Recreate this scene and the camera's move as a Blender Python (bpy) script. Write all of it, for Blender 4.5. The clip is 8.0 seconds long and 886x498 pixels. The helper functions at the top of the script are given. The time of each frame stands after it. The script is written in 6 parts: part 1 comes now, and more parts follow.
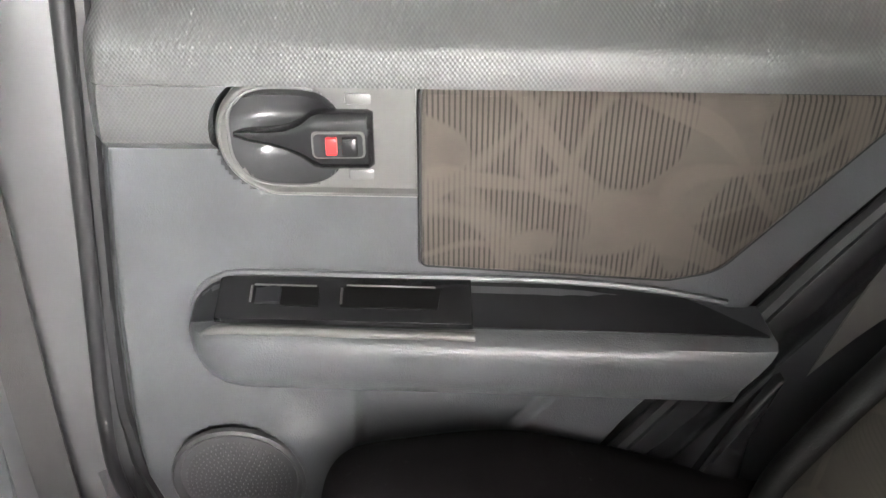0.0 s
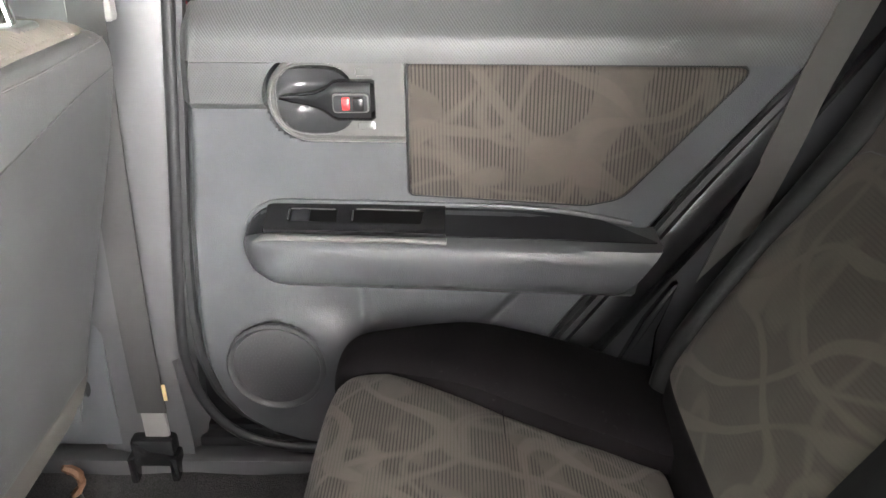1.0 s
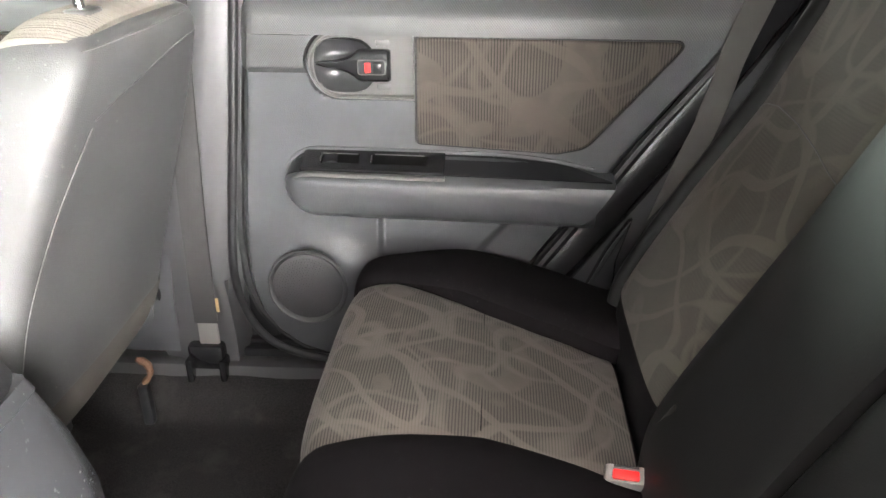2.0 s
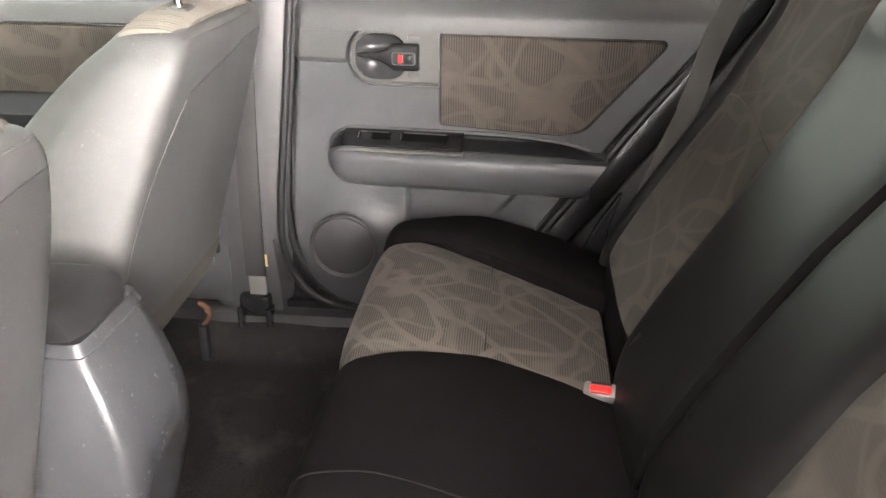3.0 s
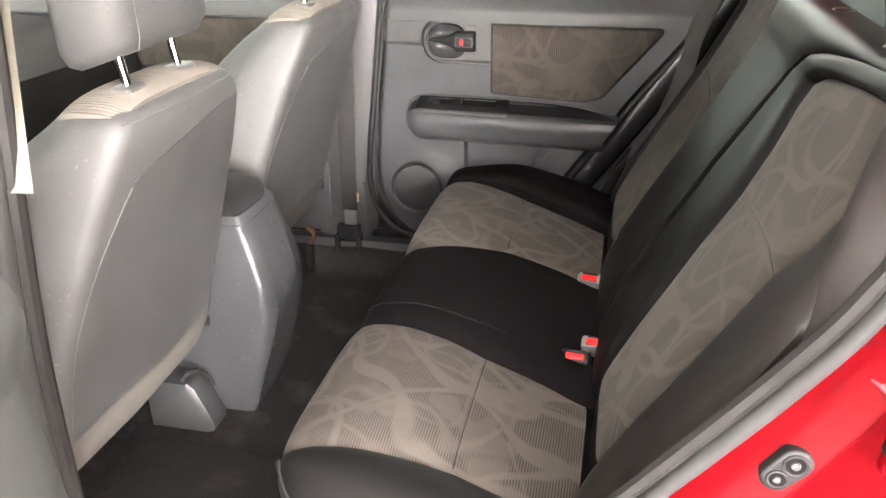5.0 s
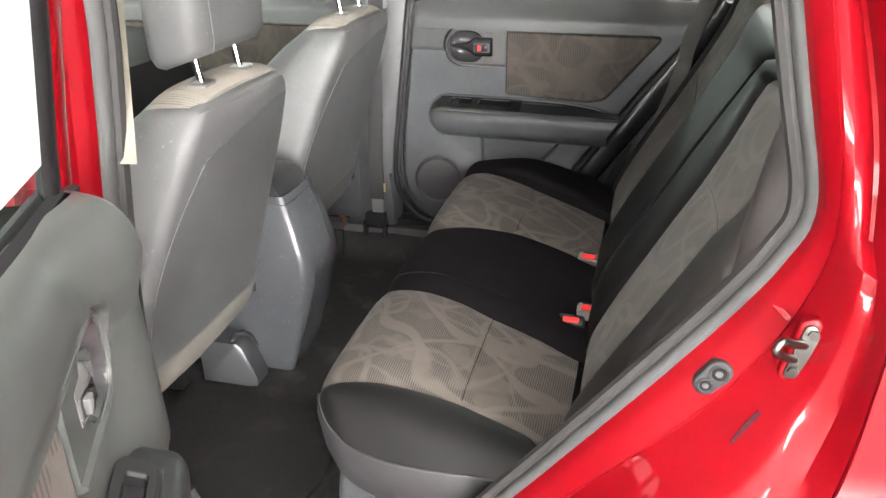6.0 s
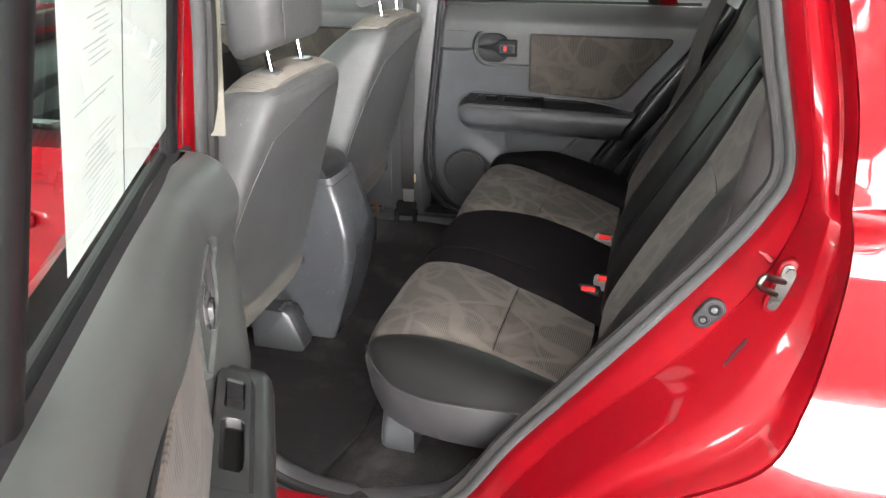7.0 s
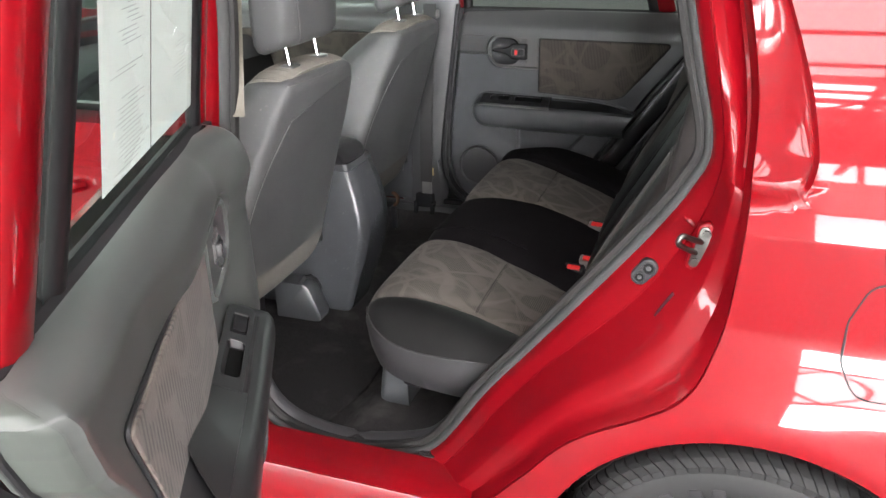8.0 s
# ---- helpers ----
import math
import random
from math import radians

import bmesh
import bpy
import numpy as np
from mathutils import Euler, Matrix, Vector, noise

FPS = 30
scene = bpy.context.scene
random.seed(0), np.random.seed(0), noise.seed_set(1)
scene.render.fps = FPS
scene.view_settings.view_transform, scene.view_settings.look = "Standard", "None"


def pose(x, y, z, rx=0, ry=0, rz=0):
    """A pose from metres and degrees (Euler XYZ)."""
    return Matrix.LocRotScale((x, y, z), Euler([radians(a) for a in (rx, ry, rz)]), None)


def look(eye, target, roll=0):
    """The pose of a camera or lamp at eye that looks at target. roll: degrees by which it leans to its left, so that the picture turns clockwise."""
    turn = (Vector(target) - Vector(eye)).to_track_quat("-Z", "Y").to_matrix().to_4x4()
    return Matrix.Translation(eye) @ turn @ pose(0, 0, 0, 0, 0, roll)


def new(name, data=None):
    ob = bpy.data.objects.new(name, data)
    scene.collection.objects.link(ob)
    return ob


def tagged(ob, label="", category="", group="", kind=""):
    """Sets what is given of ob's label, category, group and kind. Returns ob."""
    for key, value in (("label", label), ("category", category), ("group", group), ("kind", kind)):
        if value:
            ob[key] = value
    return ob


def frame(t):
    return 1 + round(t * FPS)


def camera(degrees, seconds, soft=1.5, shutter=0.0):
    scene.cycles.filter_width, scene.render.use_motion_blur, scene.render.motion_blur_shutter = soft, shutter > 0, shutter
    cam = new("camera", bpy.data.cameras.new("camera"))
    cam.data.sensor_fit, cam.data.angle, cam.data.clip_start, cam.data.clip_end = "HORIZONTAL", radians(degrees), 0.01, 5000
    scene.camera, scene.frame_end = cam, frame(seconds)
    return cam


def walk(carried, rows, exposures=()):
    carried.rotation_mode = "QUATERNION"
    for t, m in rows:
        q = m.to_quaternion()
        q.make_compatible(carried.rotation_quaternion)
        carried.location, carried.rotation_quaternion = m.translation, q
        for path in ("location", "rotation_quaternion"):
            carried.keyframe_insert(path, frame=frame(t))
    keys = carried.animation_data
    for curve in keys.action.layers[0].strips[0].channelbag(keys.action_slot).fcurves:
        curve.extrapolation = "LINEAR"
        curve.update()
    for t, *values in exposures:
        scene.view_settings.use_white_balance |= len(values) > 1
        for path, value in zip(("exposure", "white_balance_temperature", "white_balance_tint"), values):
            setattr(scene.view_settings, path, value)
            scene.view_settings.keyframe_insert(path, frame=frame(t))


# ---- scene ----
cam = camera(58.6, 8.0)
METRES, EYE, TILT, LEAN, TURN = 2.2, 1.23, -29.5, 0.0, -1.0
ROWS = [
    (0.0, 0.0, 0.0, 0.0, 0.0, 0.0, -0.0),
    (0.5, 0.0214, -0.0686, -0.0284, 1.75, 1.54, -0.1),
    (1.0, 0.0303, -0.1396, -0.0684, 2.13, 3.03, -0.43),
    (1.5, 0.0515, -0.204, -0.11, 3.37, 4.3, -1.11),
    (3.0, 0.0779, -0.3689, -0.1776, 5.86, 4.12, -3.53),
    (3.5, 0.1081, -0.4291, -0.2016, 7.63, 4.11, -4.22),
    (4.0, 0.1226, -0.4836, -0.225, 9.21, 3.86, -4.8),
    (4.5, 0.1391, -0.5363, -0.2474, 10.94, 3.56, -5.37),
    (6.0, 0.1981, -0.6864, -0.2957, 14.09, 3.6, -6.72),
    (6.5, 0.1981, -0.7361, -0.3191, 14.46, 3.84, -7.05),
    (7.0, 0.2064, -0.7747, -0.3396, 15.05, 4.16, -7.41),
    (7.5, 0.2389, -0.8105, -0.3565, 16.42, 4.41, -8.12),
    (8.0, 0.2905, -0.8476, -0.3753, 18.4, 4.43, -9.01),
]
walk(cam, [(t, pose(0, 0.035, EYE, TILT, LEAN, TURN) @ pose(METRES * x, METRES * y, METRES * z, 90 + pitch, roll, yaw)) for t, x, y, z, yaw, pitch, roll in ROWS],
     [(0.0, 2.62, 6600, 12), (0.5, 2.56, 6550, 12), (1.5, 2.52, 6550, 12), (3.0, 2.28, 6900, 16), (4.5, 2.22, 7000, 18), (6.0, 1.81, 6550, 11), (7.0, 1.38, 6450, 11), (8.0, 0.85, 6350, 12)])

# ---- light ----
world = bpy.data.worlds.new("world")
scene.world = world
world.use_nodes = True
wn = world.node_tree.nodes
sky = wn.new("ShaderNodeTexSky")
sky.sky_type = "NISHITA"
sky.sun_disc = False
sky.sun_elevation, sky.sun_rotation = radians(55), radians(200)
wn["Background"].inputs["Strength"].default_value = 0.10
world.node_tree.links.new(sky.outputs[0], wn["Background"].inputs["Color"])
sun = new("sun", bpy.data.lights.new("sun", "SUN"))
sun.data.energy, sun.data.angle, sun.data.color = 0.8, radians(14), (1.0, 0.96, 0.9)
sun.matrix_world = look((2, -6, 8), (0, 0, 0))


# ---- materials ----
def nodes_of(name):
    m = bpy.data.materials.new(name)
    m.use_nodes = True
    return m, m.node_tree.nodes, m.node_tree.links, m.node_tree.nodes["Principled BSDF"]


def mixed(n, l, fac, a, b):
    """A colour mix of a and b (colours or sockets) by the socket or number fac."""
    x = n.new("ShaderNodeMix")
    x.data_type = "RGBA"
    for i, v in ((0, fac), (6, a), (7, b)):
        if isinstance(v, bpy.types.NodeSocket):
            l.new(v, x.inputs[i])
        else:
            x.inputs[i].default_value = v if i == 0 else (*v, 1)
    return x.outputs[2]


def ramp(n, l, src, lo, hi):
    r = n.new("ShaderNodeMapRange")
    r.inputs[1].default_value, r.inputs[2].default_value = lo, hi
    l.new(src, r.inputs[0])
    return r.outputs[0]


def noise_tex(n, l, vec, scale, detail=3, rough=0.55):
    t = n.new("ShaderNodeTexNoise")
    t.inputs["Scale"].default_value, t.inputs["Detail"].default_value, t.inputs["Roughness"].default_value = scale, detail, rough
    l.new(vec, t.inputs["Vector"])
    return t.outputs["Fac"]


def coords(n, l, scale=(1, 1, 1), rot=(0, 0, 0)):
    c, m = n.new("ShaderNodeTexCoord"), n.new("ShaderNodeMapping")
    m.inputs["Scale"].default_value = scale
    m.inputs["Rotation"].default_value = [radians(a) for a in rot]
    l.new(c.outputs["Object"], m.inputs["Vector"])
    return m.outputs["Vector"]


def bumped(n, l, b, height, strength, dist):
    k = n.new("ShaderNodeBump")
    k.inputs["Strength"].default_value, k.inputs["Distance"].default_value = strength, dist
    l.new(height, k.inputs["Height"])
    l.new(k.outputs[0], b.inputs["Normal"])


def plain(name, col, rough=0.5, metal=0.0, grain=900, bump=0.15, var=0.25, coat=0.0, dust=0.0, dust_col=(0.35, 0.34, 0.32), spec=0.5):
    """A solid material with fine grain in relief, blotches and, if asked for, specks of dust."""
    m, n, l, b = nodes_of(name)
    v = coords(n, l)
    blot = noise_tex(n, l, v, 9, 4)
    dark = tuple(c * (1 - var) for c in col)
    light = tuple(min(1, c * (1 + var)) for c in col)
    c = mixed(n, l, ramp(n, l, blot, 0.3, 0.7), dark, light)
    if dust:
        s = noise_tex(n, l, v, 160, 2, 0.5)
        s2 = noise_tex(n, l, v, 14, 3)
        mul = n.new("ShaderNodeMath")
        mul.operation = "MULTIPLY"
        l.new(ramp(n, l, s, 0.66, 0.74), mul.inputs[0])
        l.new(ramp(n, l, s2, 0.45, 0.65), mul.inputs[1])
        mul2 = n.new("ShaderNodeMath")
        mul2.operation = "MULTIPLY"
        mul2.inputs[1].default_value = dust
        l.new(mul.outputs[0], mul2.inputs[0])
        c = mixed(n, l, mul2.outputs[0], c, dust_col)
    l.new(c, b.inputs["Base Color"])
    b.inputs["Metallic"].default_value = metal
    b.inputs["Coat Weight"].default_value = coat
    b.inputs["Coat Roughness"].default_value = 0.03
    b.inputs["Coat IOR"].default_value = 1.5
    b.inputs["Specular IOR Level"].default_value = spec
    b.inputs["Roughness"].default_value = rough
    if bump:
        bumped(n, l, b, noise_tex(n, l, v, grain, 2), bump, 0.0006)
    return m


def knurled(name, col, rough):
    """Moulded plastic with a fine diamond grain."""
    m, n, l, b = nodes_of(name)
    hs = []
    for a in (38, -38):
        v = coords(n, l, rot=(0, a, 0))
        w = n.new("ShaderNodeTexWave")
        w.bands_direction = "X"
        w.inputs["Scale"].default_value = 95
        l.new(v, w.inputs["Vector"])
        hs.append(w.outputs["Fac"])
    add = n.new("ShaderNodeMath")
    add.operation = "ADD"
    l.new(hs[0], add.inputs[0])
    l.new(hs[1], add.inputs[1])
    bumped(n, l, b, add.outputs[0], 0.22, 0.0008)
    c = mixed(n, l, ramp(n, l, add.outputs[0], 0.3, 1.7), tuple(x * 0.88 for x in col), tuple(x * 1.1 for x in col))
    l.new(c, b.inputs["Base Color"])
    b.inputs["Roughness"].default_value = rough
    return m


def fabric(name, ground, vein, stripe, axis="X", pitch=0.0052, period=0.14, contrast=1.0, view="XZ"):
    """Woven seat cloth: long lighter curves that cross each other over a ground with patches of fine dark lines across `axis`."""
    m, n, l, b = nodes_of(name)
    v = coords(n, l)

    def ribbons(flip, direction, spacing, width, bend, seed):
        """Winding ribbons of one width, one family of them."""
        mp = n.new("ShaderNodeMapping")
        mp.inputs["Location"].default_value = (seed, seed * 0.7, seed * 1.3)
        mp.inputs["Scale"].default_value = flip
        l.new(v, mp.inputs["Vector"])
        w = n.new("ShaderNodeTexWave")
        w.bands_direction = direction
        k = (0.444 if direction == "DIAGONAL" else 0.314) / spacing
        w.inputs["Scale"].default_value = k
        w.inputs["Distortion"].default_value = bend
        w.inputs["Detail"].default_value = 0.0
        w.inputs["Detail Scale"].default_value = 6.5 * 0.12 / period / k
        l.new(mp.outputs[0], w.inputs["Vector"])
        edge = 0.5 + 0.5 * math.cos(math.pi * width / spacing)
        # the ribbons swell, thin out and break off here and there
        swell = n.new("ShaderNodeMath")
        swell.operation = "MULTIPLY_ADD"
        swell.inputs[1].default_value, swell.inputs[2].default_value = 3.6 * (1 - edge), -1.9 * (1 - edge)
        l.new(noise_tex(n, l, mp.outputs[0], 1.1 / spacing, 1), swell.inputs[0])
        total = n.new("ShaderNodeMath")
        l.new(w.outputs["Fac"], total.inputs[0])
        l.new(swell.outputs[0], total.inputs[1])
        return ramp(n, l, total.outputs[0], edge - 0.03, edge + 0.035)

    flip = {"XZ": (1, 1, -1), "XY": (1, -1, 1), "YZ": (1, -1, 1)}[view]
    q = period / 0.12
    bands = [ribbons((1, 1, 1), "DIAGONAL", 0.116 * q, 0.0235 * q, 5.3, 0.3), ribbons(flip, "DIAGONAL", 0.138 * q, 0.0215 * q, 6.8, 5.7), ribbons((1, 1, 1), view[1], 0.185 * q, 0.018 * q, 7.8, 2.9), ribbons(flip, view[0], 0.205 * q, 0.017 * q, 7.0, 8.3)]
    band = bands[0]
    for o in bands[1:]:
        mx = n.new("ShaderNodeMath")
        mx.operation = "MAXIMUM"
        l.new(band, mx.inputs[0])
        l.new(o, mx.inputs[1])
        band = mx.outputs[0]
    patch = ramp(n, l, noise_tex(n, l, v, 11, 1), 0.40, 0.43)
    wave = n.new("ShaderNodeTexWave")
    wave.bands_direction = axis
    wave.inputs["Scale"].default_value = 0.314 / pitch
    wave.inputs["Distortion"].default_value = 0.35
    wave.inputs["Detail Scale"].default_value = 3.0
    l.new(v, wave.inputs["Vector"])
    line = ramp(n, l, wave.outputs["Fac"], 0.55, 0.80)
    mul = n.new("ShaderNodeMath")
    mul.operation = "MULTIPLY"
    l.new(line, mul.inputs[0])
    l.new(patch, mul.inputs[1])
    soft = noise_tex(n, l, v, 18, 3)
    g = mixed(n, l, ramp(n, l, soft, 0.3, 0.7), tuple(c * 0.88 for c in ground), tuple(c * 1.12 for c in ground))
    c = mixed(n, l, mul.outputs[0], g, stripe)
    k = n.new("ShaderNodeMath")
    k.operation = "MULTIPLY"
    k.inputs[1].default_value = contrast
    l.new(band, k.inputs[0])
    c = mixed(n, l, k.outputs[0], c, vein)
    l.new(c, b.inputs["Base Color"])
    b.inputs["Roughness"].default_value = 0.9
    b.inputs["Specular IOR Level"].default_value = 0.25
    b.inputs["Sheen Weight"].default_value = 0.06
    weave = noise_tex(n, l, v, 1500, 2)
    bumped(n, l, b, weave, 0.35, 0.0008)
    return m


def carpet(name, col, fleck):
    m, n, l, b = nodes_of(name)
    v = coords(n, l)
    a = noise_tex(n, l, v, 420, 3, 0.7)
    c = mixed(n, l, ramp(n, l, a, 0.35, 0.75), tuple(x * 0.5 for x in col), tuple(x * 1.6 for x in col))
    d = noise_tex(n, l, v, 11, 4)
    c = mixed(n, l, ramp(n, l, d, 0.52, 0.75), c, fleck)
    l.new(c, b.inputs["Base Color"])
    b.inputs["Roughness"].default_value = 1.0
    b.inputs["Specular IOR Level"].default_value = 0.1
    bumped(n, l, b, a, 1.0, 0.004)
    return m


def glow(name, col, strength):
    m, n, l, b = nodes_of(name)
    b.inputs["Base Color"].default_value = (*col, 1)
    b.inputs["Emission Color"].default_value = (*col, 1)
    b.inputs["Emission Strength"].default_value = strength
    return m


def glass_mat(name):
    """A thin pane: clear, mirroring more at a glancing view."""
    m, n, l, b = nodes_of(name)
    out = n["Material Output"]
    mixn, tr, gl, lw, pw = (n.new("ShaderNode" + k) for k in ("MixShader", "BsdfTransparent", "BsdfGlossy", "LayerWeight", "Math"))
    tr.inputs[0].default_value = (0.83, 0.91, 0.87, 1)
    gl.inputs["Roughness"].default_value = 0.01
    pw.operation = "POWER"
    pw.inputs[1].default_value = 4.0
    lw.inputs[0].default_value = 0.5
    l.new(lw.outputs["Facing"], pw.inputs[0])
    r = n.new("ShaderNodeMapRange")
    r.inputs[3].default_value, r.inputs[4].default_value = 0.05, 0.75
    l.new(pw.outputs[0], r.inputs[0])
    l.new(r.outputs[0], mixn.inputs[0])
    l.new(tr.outputs[0], mixn.inputs[1])
    l.new(gl.outputs[0], mixn.inputs[2])
    l.new(mixn.outputs[0], out.inputs["Surface"])
    return m


PANEL = plain("door_plastic", (0.062, 0.065, 0.069), 0.33, grain=480, bump=0.7, var=0.14)
UPPER = knurled("grained_plastic", (0.066, 0.067, 0.068), 0.38)
# near-black that puts the shade of a recess into the colour
BLACK = plain("recess_shade_black", (0.004, 0.004, 0.004), 0.6, bump=0.0, spec=0.1)
PILLAR = plain("pillar_plastic", (0.050, 0.050, 0.052), 0.36, grain=1200, bump=0.15, var=0.06)
SATIN = plain("satin_plastic", (0.080, 0.079, 0.077), 0.32, grain=1500, bump=0.08, var=0.06)
DARK = plain("dark_plastic", (0.013, 0.0135, 0.015), 0.40, grain=1200, bump=0.1, var=0.1, spec=0.3)
GLOSSY = plain("gloss_black_plastic", (0.012, 0.012, 0.013), 0.27, grain=1200, bump=0.03, var=0.1, spec=0.35)
RUBBER = plain("black_rubber", (0.012, 0.012, 0.013), 0.5, grain=300, bump=0.1, var=0.15, spec=0.3)
CHANNEL = plain("black_window_channel", (0.007, 0.007, 0.0075), 0.4, grain=300, bump=0.1, var=0.15, spec=0.3)
SEAL = plain("grey_flocked_seal", (0.021, 0.0217, 0.021), 0.75, grain=1200, bump=0.3, var=0.12)
CLOTH_DOOR = fabric("door_cloth", (0.070, 0.060, 0.052), (0.085, 0.072, 0.062), (0.028, 0.024, 0.021), "X", 0.0050, 0.125, 0.62, "XZ")
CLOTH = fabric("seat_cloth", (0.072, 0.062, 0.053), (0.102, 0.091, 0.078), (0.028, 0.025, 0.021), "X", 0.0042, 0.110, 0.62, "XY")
# the cushion's cloth again, the backrest's shade put into darker colours
CLOTH_BACK = fabric("shaded_back_cloth", (0.042, 0.0372, 0.0305), (0.074, 0.066, 0.054), (0.037, 0.0325, 0.0265), "Z", 0.0045, 0.125, 0.62, "YZ")
LEATHER = plain("black_seat_vinyl", (0.0075, 0.0074, 0.0074), 0.46, grain=500, bump=0.3, var=0.10, spec=0.20)
BLACK_CLOTH = plain("black_seat_cloth", (0.0080, 0.0071, 0.0078), 0.9, grain=1400, bump=0.5, var=0.2, dust=0.04, spec=0.05)
SEATBACK = plain("grey_seat_vinyl", (0.074, 0.075, 0.075), 0.55, grain=600, bump=0.6, var=0.10, dust=0.26, dust_col=(0.45, 0.44, 0.42))
SEATINSET = plain("dark_grey_seat_vinyl", (0.057, 0.058, 0.058), 0.52, grain=600, bump=0.6, var=0.10, dust=0.26, dust_col=(0.45, 0.44, 0.42))
SEATSIDE = plain("taupe_grey_seat_cloth", (0.20, 0.19, 0.175), 0.85, grain=1200, bump=0.5, var=0.10, dust=0.2)
SEATFLAP = plain("pale_taupe_flap_cloth", (0.105, 0.097, 0.085), 0.9, grain=700, bump=0.6, var=0.14)
SEATTOP = plain("ribbed_taupe_cloth", (0.125, 0.114, 0.097), 0.9, grain=300, bump=0.9, var=0.18)
THREADDARK = plain("dark_grey_piping", (0.03, 0.03, 0.03), 0.6, grain=900, bump=0.3)
THREAD = plain("grey_thread", (0.098, 0.097, 0.094), 0.8, grain=2000, bump=0.3)
CONSOLE = plain("console_plastic", (0.050, 0.052, 0.056), 0.27, grain=700, bump=0.25, var=0.08, dust=0.35, dust_col=(0.4, 0.4, 0.4))
CARPET = carpet("dark_carpet", (0.038, 0.036, 0.036), (0.075, 0.071, 0.069))
FOOT = plain("pale_grey_plastic", (0.048, 0.050, 0.053), 0.36, grain=900, bump=0.1, var=0.06)
MAT = carpet("black_floor_mat", (0.030, 0.029, 0.029), (0.052, 0.050, 0.049))
RED = plain("red_car_paint", (0.140, 0.0008, 0.0034), 0.32, grain=3000, bump=0.0, var=0.03, coat=1.0, spec=0.1)
REDIN = plain("red_jamb_paint", (0.122, 0.0008, 0.0031), 0.42, grain=3000, bump=0.0, var=0.05, coat=0.28, spec=0.1)
SIDETRIM = plain("taupe_side_trim", (0.026, 0.023, 0.022), 0.45, grain=700, bump=0.3, var=0.08)
CHROME = plain("chrome", (0.75, 0.75, 0.74), 0.12, metal=1.0, grain=1000, bump=0.0, var=0.05)
STEEL = plain("plated_steel", (0.11, 0.105, 0.098), 0.30, metal=1.0, grain=500, bump=0.1, var=0.15)
REDTAB = plain("red_release_plastic", (0.75, 0.02, 0.02), 0.35, grain=1500, bump=0.05, var=0.05)
GREYTAB = plain("grey_buckle_plastic", (0.17, 0.165, 0.16), 0.45, grain=1200, bump=0.1, var=0.08)
BELT = plain("grey_belt_webbing", (0.020, 0.019, 0.019), 0.65, grain=900, bump=0.8, var=0.1)
# rear belt, a lighter grey than the front one
REARBELT = plain("lighter_grey_webbing", (0.055, 0.052, 0.048), 0.65, grain=900, bump=0.8, var=0.1)
BEIGE = plain("beige_trim", (0.088, 0.081, 0.062), 0.6, grain=700, bump=0.3, var=0.05)
PAPER = plain("white_paper", (0.74, 0.74, 0.74), 0.7, grain=400, bump=0.05, var=0.02)
pn, pl = PAPER.node_tree.nodes, PAPER.node_tree.links
thin, both = pn.new("ShaderNodeBsdfTranslucent"), pn.new("ShaderNodeMixShader")
thin.inputs[0].default_value = (0.95, 0.95, 0.94, 1)
both.inputs[0].default_value = 0.12
pl.new(pn["Principled BSDF"].outputs[0], both.inputs[1])
pl.new(thin.outputs[0], both.inputs[2])
pl.new(both.outputs[0], pn["Material Output"].inputs["Surface"])
INK = plain("grey_ink", (0.50, 0.49, 0.51), 0.8, bump=0.0)
TYRE = plain("tyre_rubber", (0.0115, 0.0115, 0.0115), 0.65, grain=500, bump=0.4, var=0.2, dust=0.04, spec=0.25)
ALLOY = plain("dusty_alloy", (0.32, 0.32, 0.32), 0.4, metal=0.8, grain=500, bump=0.2, var=0.2)
RUST = plain("rusty_brown", (0.13, 0.065, 0.035), 0.8, grain=200, bump=0.8, var=0.5)
LINER = plain("grey_headliner", (0.42, 0.41, 0.38), 0.95, grain=800, bump=0.3, var=0.05)
CONCRETE = plain("concrete_floor", (0.080, 0.078, 0.073), 0.6, grain=60, bump=0.4, var=0.18)
DIMWALL = plain("dim_grey_wall", (0.05, 0.052, 0.052), 0.8, grain=30, bump=0.3, var=0.2)
SHEET = plain("white_sheet_wall", (0.66, 0.66, 0.64), 0.6, grain=30, bump=0.1, var=0.06)
TRUSS = plain("red_oxide_truss_paint", (0.10, 0.035, 0.03), 0.6, grain=90, bump=0.2, var=0.2)
SKYLIGHT = glow("translucent_roof_sheet", (1.0, 0.98, 0.96), 20.0)
DAYLIGHT = glow("bright_daylight_outside", (1.0, 0.99, 0.97), 34.0)
NORTHLIGHT = glow("green_fill_glow", (0.90, 1.0, 0.93), 3.5)
# glow of the unseen front roof sheet, turned down to shift light rearwards
DIMSHEET = glow("dimmed_roof_glow", (1.0, 0.97, 0.95), 1.5)
DULL = glow("dull_translucent_sheet", (1.0, 0.97, 0.95), 5.0)
BRIGHTSHEET = glow("bright_translucent_sheet", (1.0, 0.98, 0.96), 11.0)
CLEAR = glow("clear_high_glazing", (1.0, 0.99, 0.97), 12.0)
UPPER_PLAIN = plain("charcoal_door_plastic", (0.057, 0.061, 0.058), 0.30, grain=1400, bump=0.04, var=0.08)
# black switch panel, and the grey armrest with its shade in the colour
POD = plain("shaded_pod_plastic", (0.017, 0.017, 0.0175), 0.40, grain=1300, bump=0.08, var=0.10, spec=0.35)
TRIMDARK = plain("dull_black_plastic", (0.016, 0.0155, 0.0165), 0.6, grain=900, bump=0.2, var=0.1, spec=0.2)
